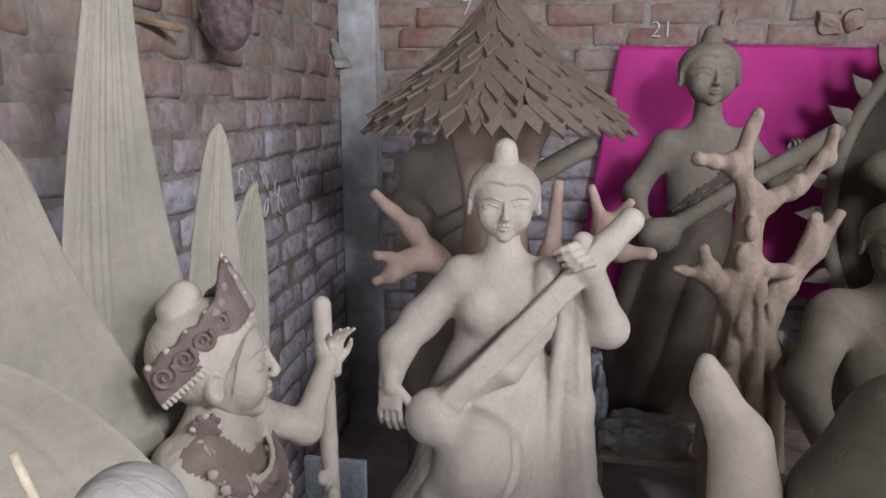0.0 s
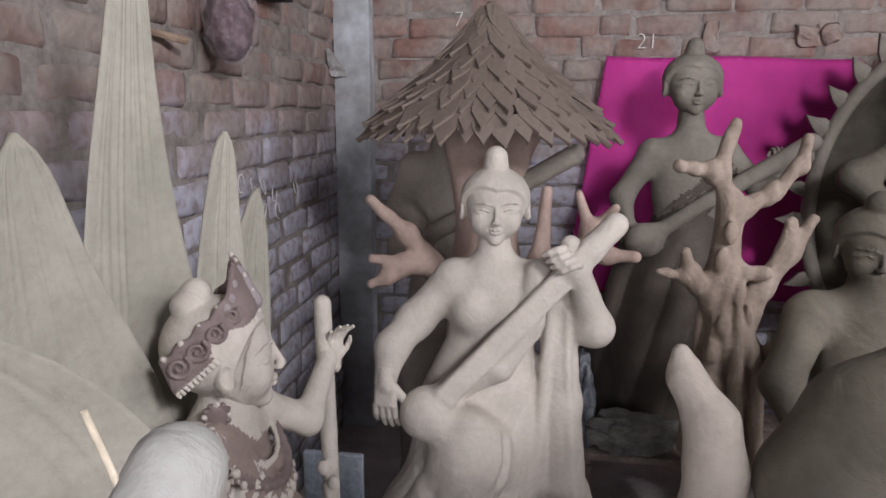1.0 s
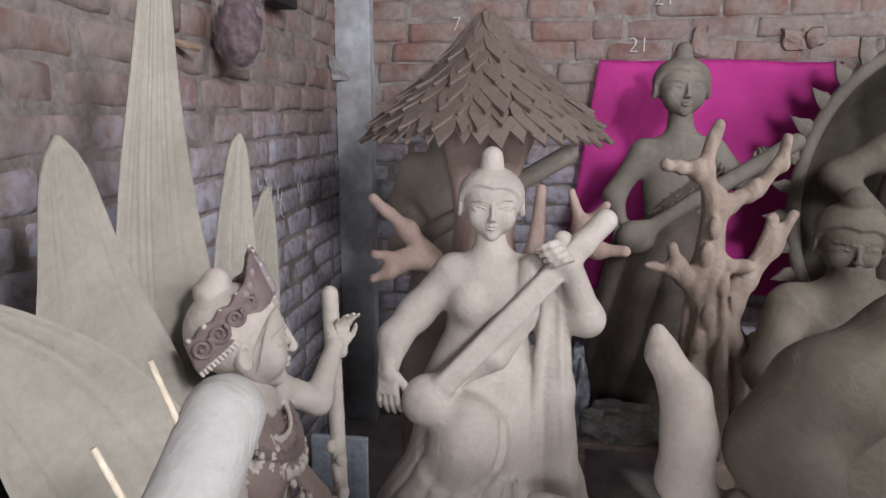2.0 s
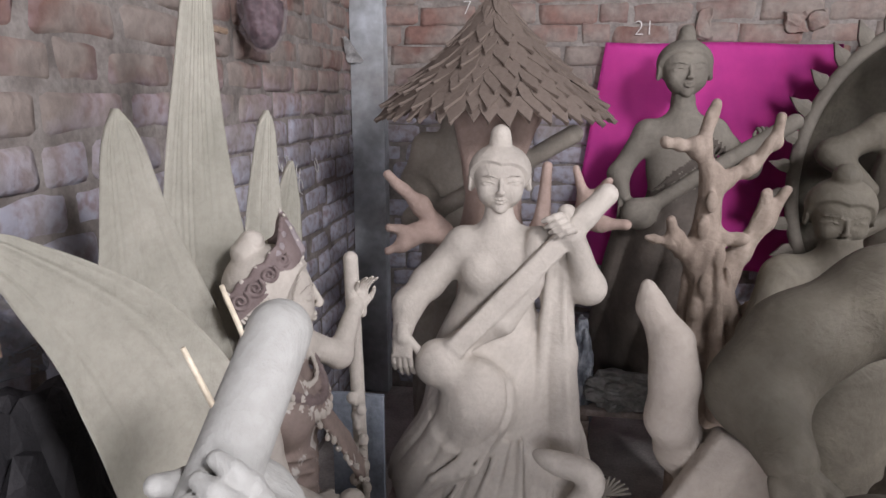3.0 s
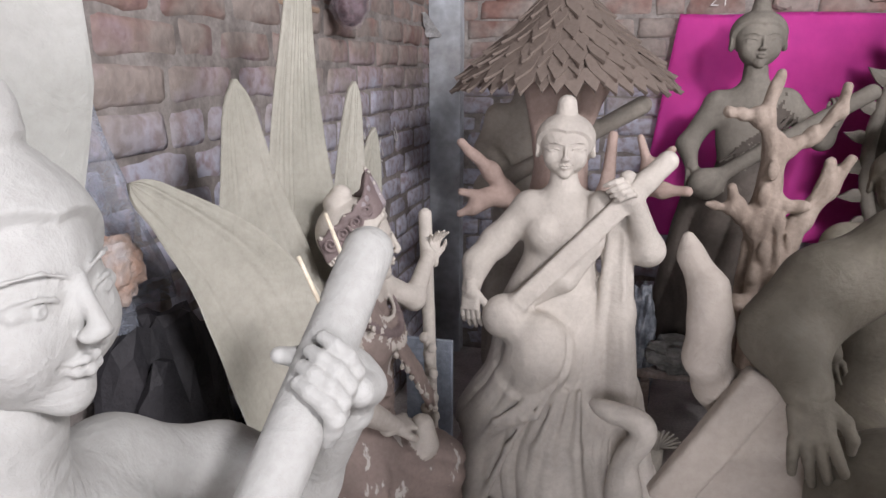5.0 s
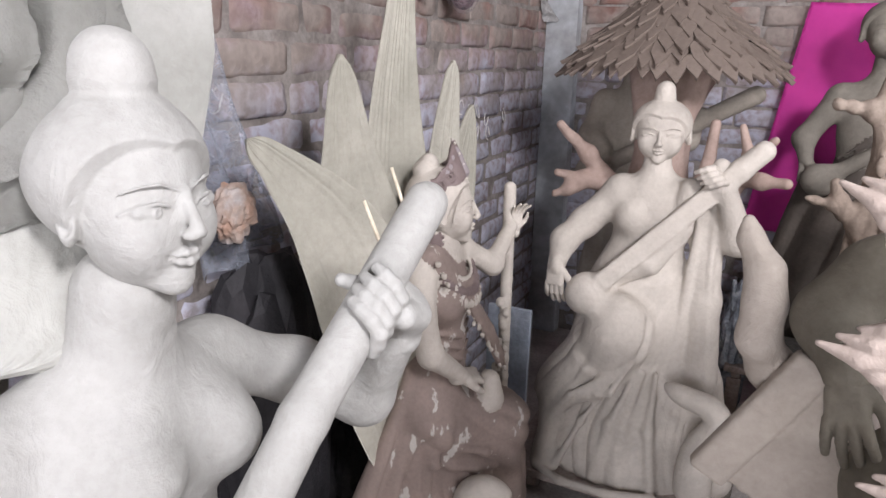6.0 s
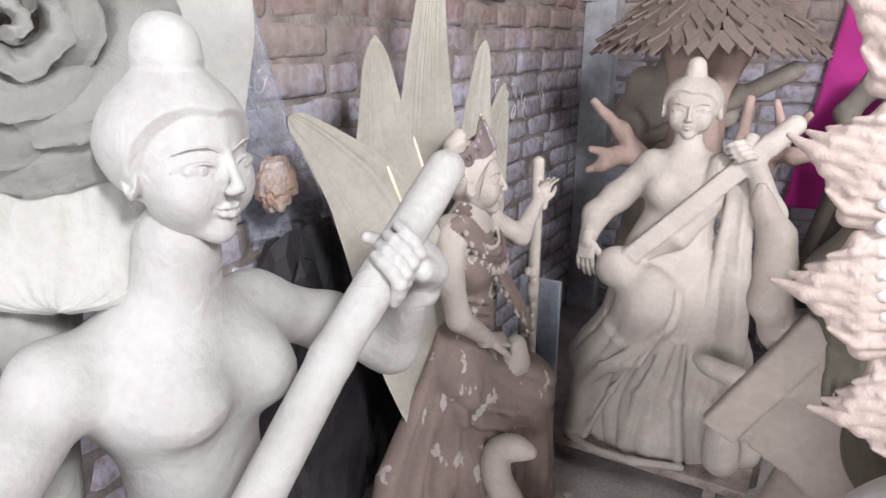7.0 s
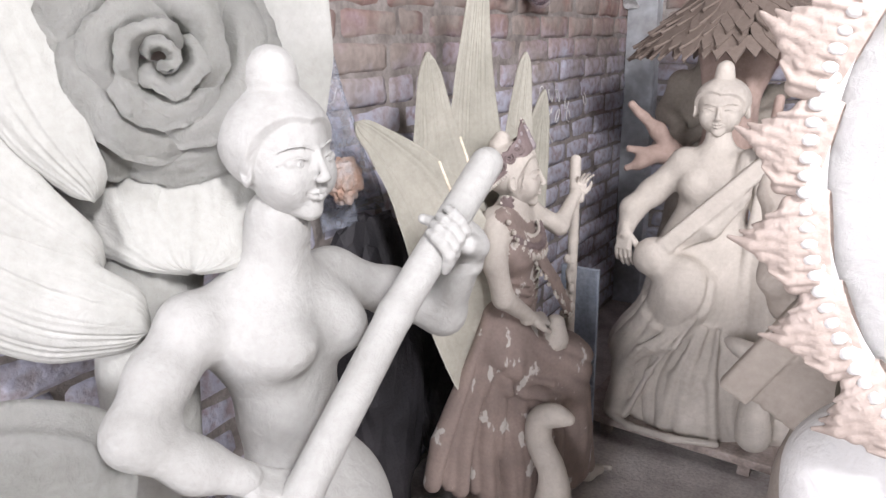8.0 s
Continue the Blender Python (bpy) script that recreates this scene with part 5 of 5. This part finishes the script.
def bead_mesh(mat):
    bm = bmesh.new()
    bmesh.ops.create_uvsphere(bm, u_segments=8, v_segments=6, radius=1, matrix=Matrix.Diagonal((0.010, 0.008, 0.0075, 1)))
    for v in bm.verts:
        v.co += v.co.normalized() * 0.0012 * noise.noise(v.co * 300)
    me = bpy.data.meshes.new("bead")
    bm.to_mesh(me)
    bm.free()
    me.materials.append(mat)
    me.shade_smooth()
    return me


def oval_frame(centre, rx, rz, turn, tube, depth, panel_mat, rim_mat, leaf, leaves, leaf_name, label, beads=0):
    base = tagged(new("oval_frame"), label, "oval frame")
    base.matrix_world = Matrix.Translation((centre[0], centre[1], 0)) @ Euler((0, 0, radians(turn))).to_matrix().to_4x4()
    cz = centre[2]
    ring = [(rx * math.cos(a), 0, cz + rz * math.sin(a)) for a in np.linspace(0, math.tau, 73)]
    part("rim", tube_bm(ring, [tube] * 73, 12), rim_mat, base)
    bm = bmesh.new()
    rows = []
    for i in range(11):
        f = i / 10
        rows.append([bm.verts.new((rx * f * math.cos(a), 0.01 + depth * (1 - f ** 2.5), cz + rz * f * math.sin(a))) for a in np.linspace(0, math.tau, 72, endpoint=False)] if i else [bm.verts.new((0, 0.01 + depth, cz))])
    for k in range(72):
        bm.faces.new((rows[0][0], rows[1][k], rows[1][(k + 1) % 72]))
    for a, b in zip(rows[1:], rows[2:]):
        for k in range(72):
            bm.faces.new((a[k], b[k], b[(k + 1) % 72], a[(k + 1) % 72]))
    bmesh.ops.solidify(bm, geom=bm.faces[:], thickness=0.012)
    part("panel", bm, panel_mat, base)
    rnd = random.Random(int(centre[0] * 100))

    def round_rim(me, name, n, extra, tilt, size):
        for i in range(n):
            a = math.tau * (i + 0.5) / n
            if math.sin(a) < -0.93:
                continue
            ob = new(name, me)
            ob.parent = base
            out = math.atan2(rz * math.sin(a) * rx, rx * math.cos(a) * rz)
            s = size * rnd.uniform(0.92, 1.08)
            ob.matrix_local = Matrix.Translation(((rx + extra) * math.cos(a), -0.012 if name == "bead" else 0, cz + (rz + extra) * math.sin(a))) @ Matrix.Rotation(-out - radians(tilt * rnd.uniform(0.7, 1.3)), 4, 'Y') @ Matrix.Diagonal((s, s, s, 1))

    round_rim(leaf, leaf_name, leaves, tube * 0.7, -8, 0.86 if beads else 1.0)
    if beads:
        round_rim(bead_mesh(rim_mat), "bead", beads, tube * 0.35, 0, 0.95)
    part("foot", tube_bm([(0, 0.03, cz - rz + 0.02), (0, 0.03, 0.0)], (0.05, 0.07), 12), OLDWOOD, base)
    return base


oval_frame((2.20, -0.36, 1.10), 0.43, 0.56, 0, 0.024, 0.06, OLIVE, GREY, spike_mesh(GREY), 34, "leaf", "large olive clay oval frame with pointed leaf edge")
oval_frame((1.50, -2.70, 1.29), 0.342, 0.367, -4, 0.013, 0.05, PRIMED, PRIMED, flame_mesh(PEACH), 23, "flame_leaf", "white clay oval frame edged with peach flame leaves", 128)


def pale_seat():
    """The rounded pale knee and seat below the near oval frame."""
    c = Clay((1.12, -2.78, 0.0), (1.80, -2.35, 1.14), 0.009)
    c.k = 0.06
    c.chain([(1.26, -2.58, 0.86), (1.36, -2.57, 1.0), (1.52, -2.56, 1.02)], (0.085, 0.085, 0.10), 0.05)
    c.chain([(1.26, -2.58, 0.86), (1.28, -2.60, 0.55), (1.42, -2.57, 0.03)], (0.085, 0.12, 0.18), 0.06)
    return tagged(clay_object("statue", (c,), (PRIMED,)), "pale rounded clay knee of an unfinished seated statue", "statue")


pale_seat()


def pink_cloth():
    bm = bmesh.new()
    nx, nz = 60, 50
    rows = []
    for j in range(nz + 1):
        v = j / nz
        row = []
        for i in range(nx + 1):
            u = i / nx
            x = 1.09 - 0.13 * v + (0.92 + 0.10 * v) * u
            z = 1.625 - 0.95 * v - 0.004 * math.sin(u * 9) * (1 - v) - 0.012 * u * (1 - v)
            y = -0.045 - 0.012 * math.sin(u * 21 + 2 * v) * (0.3 + v) - 0.02 * v
            row.append(bm.verts.new((x, y, z)))
        rows.append(row)
    for a, b in zip(rows, rows[1:]):
        for i in range(nx):
            bm.faces.new((a[i], b[i], b[i + 1], a[i + 1]))
    bmesh.ops.solidify(bm, geom=bm.faces[:], thickness=0.002)
    tagged(mesh_object("cloth", bm, PINK, smooth=True), "bright magenta cloth hung on the brick wall", "cloth")


pink_cloth()


def board():
    base = tagged(new("plinth_board"), "rough wooden board on short legs under a statue", "plinth")
    base.location = (0.71, -1.15, 0)
    part("top", box_bm((-0.335, -0.25, 0.06), (0.345, 0.23, 0.09), 0.005), OLDWOOD, base)
    for x, y in ((-0.24, -0.19), (0.24, -0.19), (-0.24, 0.19), (0.24, 0.19)):
        part("leg", box_bm((x - 0.02, y - 0.02, 0), (x + 0.02, y + 0.02, 0.06), 0.003), OLDWOOD, base)


board()


def hidden_player():
    """The statue standing in the shade under the canopy."""
    c = Clay((0.28, -0.78, 0.0), (1.0, -0.28, 1.40), 0.008)
    c.k = 0.04
    c.chain([(0.52, -0.50, 0.90), (0.52, -0.50, 0.5), (0.52, -0.50, 0.02)], (0.12, 0.15, 0.17), 0.05)
    c.ball((0.52, -0.52, 1.08), (0.12, 0.085, 0.17), 0.05)
    c.cone((0.42, -0.52, 1.22), (0.63, -0.52, 1.22), 0.05, 0.05, 0.05)
    c.cone((0.525, -0.52, 1.24), (0.525, -0.52, 1.38), 0.055, 0.045, 0.04)
    c.chain([(0.415, -0.53, 1.22), (0.375, -0.56, 1.10), (0.46, -0.64, 1.045)], (0.048, 0.042, 0.028), 0.03)
    c.chain([(0.64, -0.53, 1.22), (0.74, -0.55, 1.10), (0.78, -0.60, 1.20)], (0.048, 0.04, 0.028), 0.03)
    c.chain([(0.44, -0.64, 0.98), (0.60, -0.63, 1.07), (0.955, -0.56, 1.275)], (0.032, 0.030, 0.034), 0.01)
    c.ball((0.42, -0.64, 0.96), (0.075, 0.06, 0.07), 0.03)

    def folds(q):
        x, z = q[..., 0], q[..., 2]
        return -0.018 * ramp(z, 1.0, 0.9) * (fold((x - 0.2 * z) * 28, 1, 1.6) - 0.6)

    c.warp((0.28, -0.78, 0.0), (1.0, -0.28, 0.98), folds)
    h = Clay((0.38, -0.66, 1.28), (0.68, -0.36, 1.62), 0.004)
    head(h, Matrix.Translation((0.525, -0.51, 1.45)) @ Matrix.Scale(0.17, 4), (0.19, 0.15, 0.25), 1.15)
    return tagged(clay_object("statue", (c, h), (SHADECLAY,)), "grey clay statue in shade beneath the leaf canopy", "statue")


hidden_player()


def far_player():
    """The statue inside the rear oval frame, one arm bent up."""
    c = Clay((1.68, -0.92, 0.0), (2.5, -0.40, 1.50), 0.009)
    c.k = 0.04
    c.chain([(2.06, -0.62, 0.95), (2.06, -0.62, 0.02)], (0.14, 0.20), 0.05)
    c.ball((2.06, -0.62, 1.12), (0.14, 0.10, 0.20), 0.05)
    c.cone((1.94, -0.62, 1.30), (2.18, -0.62, 1.30), 0.055, 0.055, 0.05)
    c.chain([(1.93, -0.62, 1.30), (1.79, -0.62, 1.225), (1.88, -0.70, 1.115)], (0.05, 0.043, 0.032), 0.03)
    c.chain([(2.2, -0.62, 1.30), (2.32, -0.64, 1.12), (2.22, -0.72, 1.0)], (0.05, 0.043, 0.032), 0.03)
    c.chain([(1.82, -0.76, 0.98), (2.3, -0.72, 1.25)], (0.03, 0.03), 0.01)
    c.cone((2.06, -0.62, 1.3), (2.06, -0.62, 1.45), 0.055, 0.045, 0.04)
    h = Clay((1.92, -0.76, 1.36), (2.2, -0.46, 1.72), 0.004)
    head(h, Matrix.Translation((2.06, -0.61, 1.53)) @ Matrix.Scale(0.17, 4), (0.19, 0.15, 0.25), 1.1)
    return tagged(clay_object("statue", (c, h), (OLIVE,)), "dark clay statue before the rear oval frame", "statue")


far_player()


def bench():
    base = tagged(new("bench"), "dark rough plank bench carrying a standing statue", "bench")
    base.location = (1.35, -0.42, 0)
    for y in (-0.20, -0.06, 0.08):
        part("plank", box_bm((-0.36, y - 0.065, 0.255), (0.42, y + 0.065, 0.28), 0.004), OLDWOOD, base)
    for x in (-0.32, 0.38):
        part("crosspiece", box_bm((x - 0.02, -0.24, 0.225), (x + 0.02, 0.13, 0.255), 0.003), OLDWOOD, base)
        for y in (-0.22, 0.11):
            part("leg", box_bm((x - 0.025, y - 0.025, 0), (x + 0.025, y + 0.025, 0.225), 0.003), OLDWOOD, base)


bench()


def crumpled(name, lo, hi, mat, label, category, seed, amp=0.35, sub=4):
    """A crumpled, faceted wad."""
    bm = bmesh.new()
    bmesh.ops.create_icosphere(bm, subdivisions=sub, radius=1)
    lo, hi = Vector(lo), Vector(hi)
    for v in bm.verts:
        q = v.co.copy()
        r = 1 + amp * (abs(noise.noise(q * 1.7 + Vector((seed, 0, 0)))) * 1.3 - 0.35) + 0.5 * amp * abs(noise.noise(q * 4.5 + Vector((0, seed, 0))))
        q = q * r
        q = Vector([max(-1, min(1, a)) for a in q])
        v.co = Vector([(l + h) / 2 + a * (h - l) / 2 for l, h, a in zip(lo, hi, q)])
    return tagged(mesh_object(name, bm, mat), label, category)


crumpled("paper_wad", (0.955, -0.66, 0.0), (1.07, -0.50, 0.60), NEWS, "crumpled printed paper stuffed in a tall bundle", "paper", 2)
crumpled("plastic_sheet", (1.03, -0.72, 0.28), (1.34, -0.58, 0.42), rough_material("grey_foil", (0.12, 0.12, 0.11), (0.20, 0.195, 0.18), (0.34, 0.33, 0.31), 14, rough=0.4, bump=0.9), "crumpled grey plastic sheet on the bench edge", "plastic sheet", 5, 0.5)


def plastic_bag():
    base = tagged(new("plastic_bag"), "clear plastic bag with dark contents hung on the wall", "bag")
    base.location = (0.085, -1.19, 1.54)
    bm = bmesh.new()
    bmesh.ops.create_icosphere(bm, subdivisions=4, radius=1)
    for v in bm.verts:
        q = v.co.copy()
        top = max(0.0, q.z)
        pinch = 1 - 0.75 * top ** 1.5
        pleat = 1 + 0.13 * math.sin(math.atan2(q.y, q.x) * 11 + 4 * q.z + 2 * noise.noise(q * 2)) * (0.5 + top)
        v.co = Vector((q.x * 0.062 * pinch * pleat, q.y * 0.078 * pinch * pleat, 0.09 + q.z * (0.24 if q.z > 0 else 0.115)))
        v.co += 0.022 * Vector((abs(noise.noise(q * 4)) - 0.2, abs(noise.noise(q * 4 + Vector((5, 0, 0)))) - 0.2, 0))
    part("film", bm, BAGFILM, base)
    bm = bmesh.new()
    bmesh.ops.create_icosphere(bm, subdivisions=3, radius=1)
    for v in bm.verts:
        q = v.co.copy()
        v.co = Vector((q.x * 0.050, q.y * 0.066, 0.075 + q.z * 0.090)) * (1 + 0.25 * noise.noise(q * 2.5))
    part("contents", bm, rough_material("bag_contents", (0.05, 0.025, 0.032), (0.11, 0.06, 0.07), (0.24, 0.17, 0.19), 40), base)
    part("string", tube_bm([(0, 0, 0.22), (-0.05, 0.01, 0.32), (-0.09, 0.01, 0.36)], (0.003,) * 3, 6), OLDWOOD, base)


plastic_bag()


def wall_bits():
    tagged(mesh_object("wood_peg", tube_bm([(-0.03, -1.50, 1.585), (0.05, -1.34, 1.560)], (0.009, 0.008), 6), WOOD), "short split wooden stick wedged in the wall", "stick")
    tagged(mesh_object("switch_box", box_bm((-0.005, -0.90, 1.735), (0.075, -0.72, 1.80), 0.004), SHADE_AND_BOX_BLACK), "small black box fixed to the brick wall", "box")
    bm = bmesh.new()
    rows = []
    for j in range(7):
        v = j / 6
        rows.append([bm.verts.new((0.008 + 0.045 * u * (0.3 + v) + 0.01 * noise.noise((u * 2, v * 4, 3)), -0.20 + 0.10 * v + (u - 0.5) * (0.02 + 0.055 * v), 1.645 - 0.10 * v + 0.008 * noise.noise((u * 3, v * 3, 7)))) for u in np.linspace(0, 1, 6)])
    for a, b in zip(rows, rows[1:]):
        for i in range(5):
            bm.faces.new((a[i], a[i + 1], b[i + 1], b[i]))
    bmesh.ops.solidify(bm, geom=bm.faces[:], thickness=0.002)
    tagged(mesh_object("paper_scrap", bm, PAPER), "torn white paper scrap stuck on the wall", "paper")


wall_bits()


def loose_brick(x, z, w, h, seed):
    bm = box_bm((x - w / 2, -0.022, z - h / 2), (x + w / 2, 0.02, z + h / 2), 0.006, 1)
    bmesh.ops.subdivide_edges(bm, edges=bm.edges[:], cuts=3, use_grid_fill=True)
    for v in bm.verts:
        q = Vector(v.co) * 22 + Vector((seed * 7.0, 0, 0))
        v.co += Vector((noise.noise(q), noise.noise(q + Vector((9, 0, 0))), noise.noise(q + Vector((0, 9, 0))))) * 0.020
        v.co += Vector((noise.noise(q * 3), noise.noise(q * 3 + Vector((9, 0, 0))), noise.noise(q * 3 + Vector((0, 9, 0))))) * 0.006
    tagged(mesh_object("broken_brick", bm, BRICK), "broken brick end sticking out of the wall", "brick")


loose_brick(1.485, 1.70, 0.055, 0.10, 1)
loose_brick(1.83, 1.70, 0.075, 0.085, 2)
loose_brick(1.92, 1.71, 0.06, 0.075, 3)


def chalk_text(body, m, size, label):
    cu = bpy.data.curves.new("chalk_mark", 'FONT')
    cu.body, cu.size, cu.extrude, cu.offset = body, size, 0.0008, -0.002
    cu.align_x = 'CENTER'
    cu.materials.append(CHALK)
    ob = new("chalk_mark", cu)
    ob.matrix_world = m
    return tagged(ob, label, "chalk writing")


chalk_text("7", pose(0.505, -0.012, 1.745, 90, 0, 0), 0.085, "chalk figure seven drawn on the brick wall")
chalk_text("21", pose(1.245, -0.012, 1.655, 90, 0, 0), 0.085, "chalk figure twenty-one drawn on the brick wall")
chalk_text("21", pose(1.335, -0.012, 1.835, 90, 0, 0), 0.085, "chalk figures drawn high on the brick wall")


def chalk_scrawl(points, label):
    bm = tube_bm(smooth_path(points, 5), [0.0022] * ((len(points) - 1) * 5 + 1), 5)
    tagged(mesh_object("chalk_mark", bm, CHALK), label, "chalk writing", "chalk scrawls on the wall")


for i, (y, z) in enumerate(((-0.98, 1.205), (-0.90, 1.19), (-0.83, 1.185), (-0.74, 1.15), (-0.90, 1.11), (-0.83, 1.10), (-0.72, 1.09), (-0.89, 1.02), (-0.55, 1.15), (-2.17, 1.29))):
    chalk_scrawl([(0.006, y - 0.03 + 0.02 * math.cos(2.1 * i + k * 1.3), z + 0.028 * math.sin(1.3 * k + i)) for k in range(5)], "looping white chalk scrawl on the brick wall")


def film_sheet():
    """Loose clear film hanging on the west wall, with an orange print behind it."""
    bm = bmesh.new()
    rows = []
    for j in range(25):
        v = j / 24
        rows.append([bm.verts.new((0.06 + 0.025 * math.sin(u * 14 + 3 * v) + 0.02 * noise.noise((u * 4, v * 5, 1)), -2.42 + 0.10 * v + u * (0.10 + 0.17 * v ** 2), 1.62 - 0.68 * v + 0.05 * u * v)) for u in np.linspace(0, 1, 15)])
    for a, b in zip(rows, rows[1:]):
        for i in range(14):
            bm.faces.new((a[i], a[i + 1], b[i + 1], b[i]))
    bmesh.ops.solidify(bm, geom=bm.faces[:], thickness=0.0012)
    tagged(mesh_object("plastic_film", bm, BLUEFILM, smooth=True), "bluish clear plastic film hanging from the wall", "plastic sheet")
    crumpled("orange_wrapper", (0.10, -2.355, 1.035), (0.16, -2.25, 1.15), ORANGE, "crumpled orange and white printed wrapper", "wrapper", 8, 0.4)


film_sheet()


def wall_shade_heaps():
    """Black masses behind the lotus, standing in for shade on the wall."""
    crumpled("shade_black", (0.01, -2.36, 0.0), (0.20, -2.02, 0.98), SHADE_AND_BOX_BLACK, "black mass in place of shade against the wall", "sheet", 3, 0.3)
    crumpled("shade_black", (0.01, -2.02, 0.0), (0.22, -1.60, 0.70), SHADE_AND_BOX_BLACK, "low black mass in place of wall shade", "sheet", 9, 0.3)


wall_shade_heaps()


def slate_panel():
    m = rough_material("blue_panel", (0.16, 0.18, 0.22), (0.22, 0.25, 0.30), (0.28, 0.31, 0.36), 6)
    tagged(mesh_object("slate_panel", box_bm((0.36, -1.55, 0.0), (0.49, -1.535, 0.70), 0.003), m), "bluish flat board standing behind the crowned statue", "board")


slate_panel()


def feather_wing():
    base = tagged(new("wing"), "small grey clay wing with cut feathers", "wing")
    base.location = (1.05, -1.22, 0.28)
    for i in range(7):
        a = radians(10 + 12 * i)
        d = Vector((math.cos(a), -0.1, math.sin(a)))
        part("feather", tube_bm([(0, -0.004 * i, 0), d * 0.05, d * (0.085 - 0.004 * i)], (0.012, 0.012, 0.005), 8, flat=0.5), GREY, base)
    part("stem", tube_bm([(0, 0.02, 0), (-0.02, 0.02, -0.28)], (0.03, 0.045), 10), GREY, base)


feather_wing()
# ---------------------------------------------------------------- bricks


def brick_meshes(lx, mat):
    """Hand-made bricks: a lumpy face with worn, uneven edges."""
    out = []
    for k in range(8):
        off = Vector((k * 3.7, lx * 31, 0))
        bm = bmesh.new()
        xs, zs = [-0.5, -0.40, -0.12, 0.16, 0.42, 0.5], [-0.5, -0.32, 0.34, 0.5]
        grid = []
        for z in zs:
            row = []
            for x in xs:
                edge = abs(x) == 0.5 or abs(z) == 0.5
                corner = abs(x) == 0.5 and abs(z) == 0.5
                p = Vector((x * lx, 0.007 * edge + 0.004 * corner, z * 0.078))
                q = p * 21 + off
                wob = 0.0075 if edge else 0.004
                p += Vector((noise.noise(q) * wob, noise.noise(q + Vector((7, 0, 0))) * 0.0065, noise.noise(q + Vector((0, 7, 0))) * wob))
                row.append(bm.verts.new(p))
            grid.append(row)
        for a, b in zip(grid, grid[1:]):
            for i in range(5):
                bm.faces.new((a[i], a[i + 1], b[i + 1], b[i]))
        rim = grid[0] + [r[-1] for r in grid[1:]] + grid[-1][-2::-1] + [r[0] for r in grid[-2:0:-1]]
        back = [bm.verts.new((v.co.x, 0.05, v.co.z)) for v in rim]
        for i in range(len(rim)):
            j = (i + 1) % len(rim)
            bm.faces.new((rim[j], rim[i], back[i], back[j]))
        me = bpy.data.meshes.new("brick")
        bm.to_mesh(me)
        bm.free()
        me.materials.append(mat)
        me.shade_smooth()
        out.append(me)
    return out


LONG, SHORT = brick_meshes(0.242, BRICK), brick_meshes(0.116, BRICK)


def lay_bricks(wall, length, place, z0, course, rows, seed):
    rnd = random.Random(seed)
    for r in range(rows):
        z = z0 + r * course
        x = -0.13 * (r % 2) - 0.06 * (r % 3)
        while x < length:
            short = rnd.random() < 0.16
            w = 0.128 if short else 0.254
            if x + w > 0.02:
                ob = new("brick", rnd.choice(SHORT if short else LONG))
                ob.parent = wall
                ob.matrix_local = place(x + w / 2, z) @ pose(rnd.uniform(-0.004, 0.004), rnd.uniform(-0.008, 0.003), rnd.uniform(-0.004, 0.004), rnd.uniform(-1.5, 4.0), rnd.uniform(-0.8, 0.8), rnd.uniform(-0.7, 0.7))
            x += w


lay_bricks(wall_west, 3.75, lambda s, z: pose(0, -s - 0.05, z, 0, 0, 90), 0.055 + 0.003, 0.0875, 23, 3)
lay_bricks(wall_north, 2.4, lambda s, z: pose(s + 0.16, 0, z), 0.055, 0.0845, 24, 5)
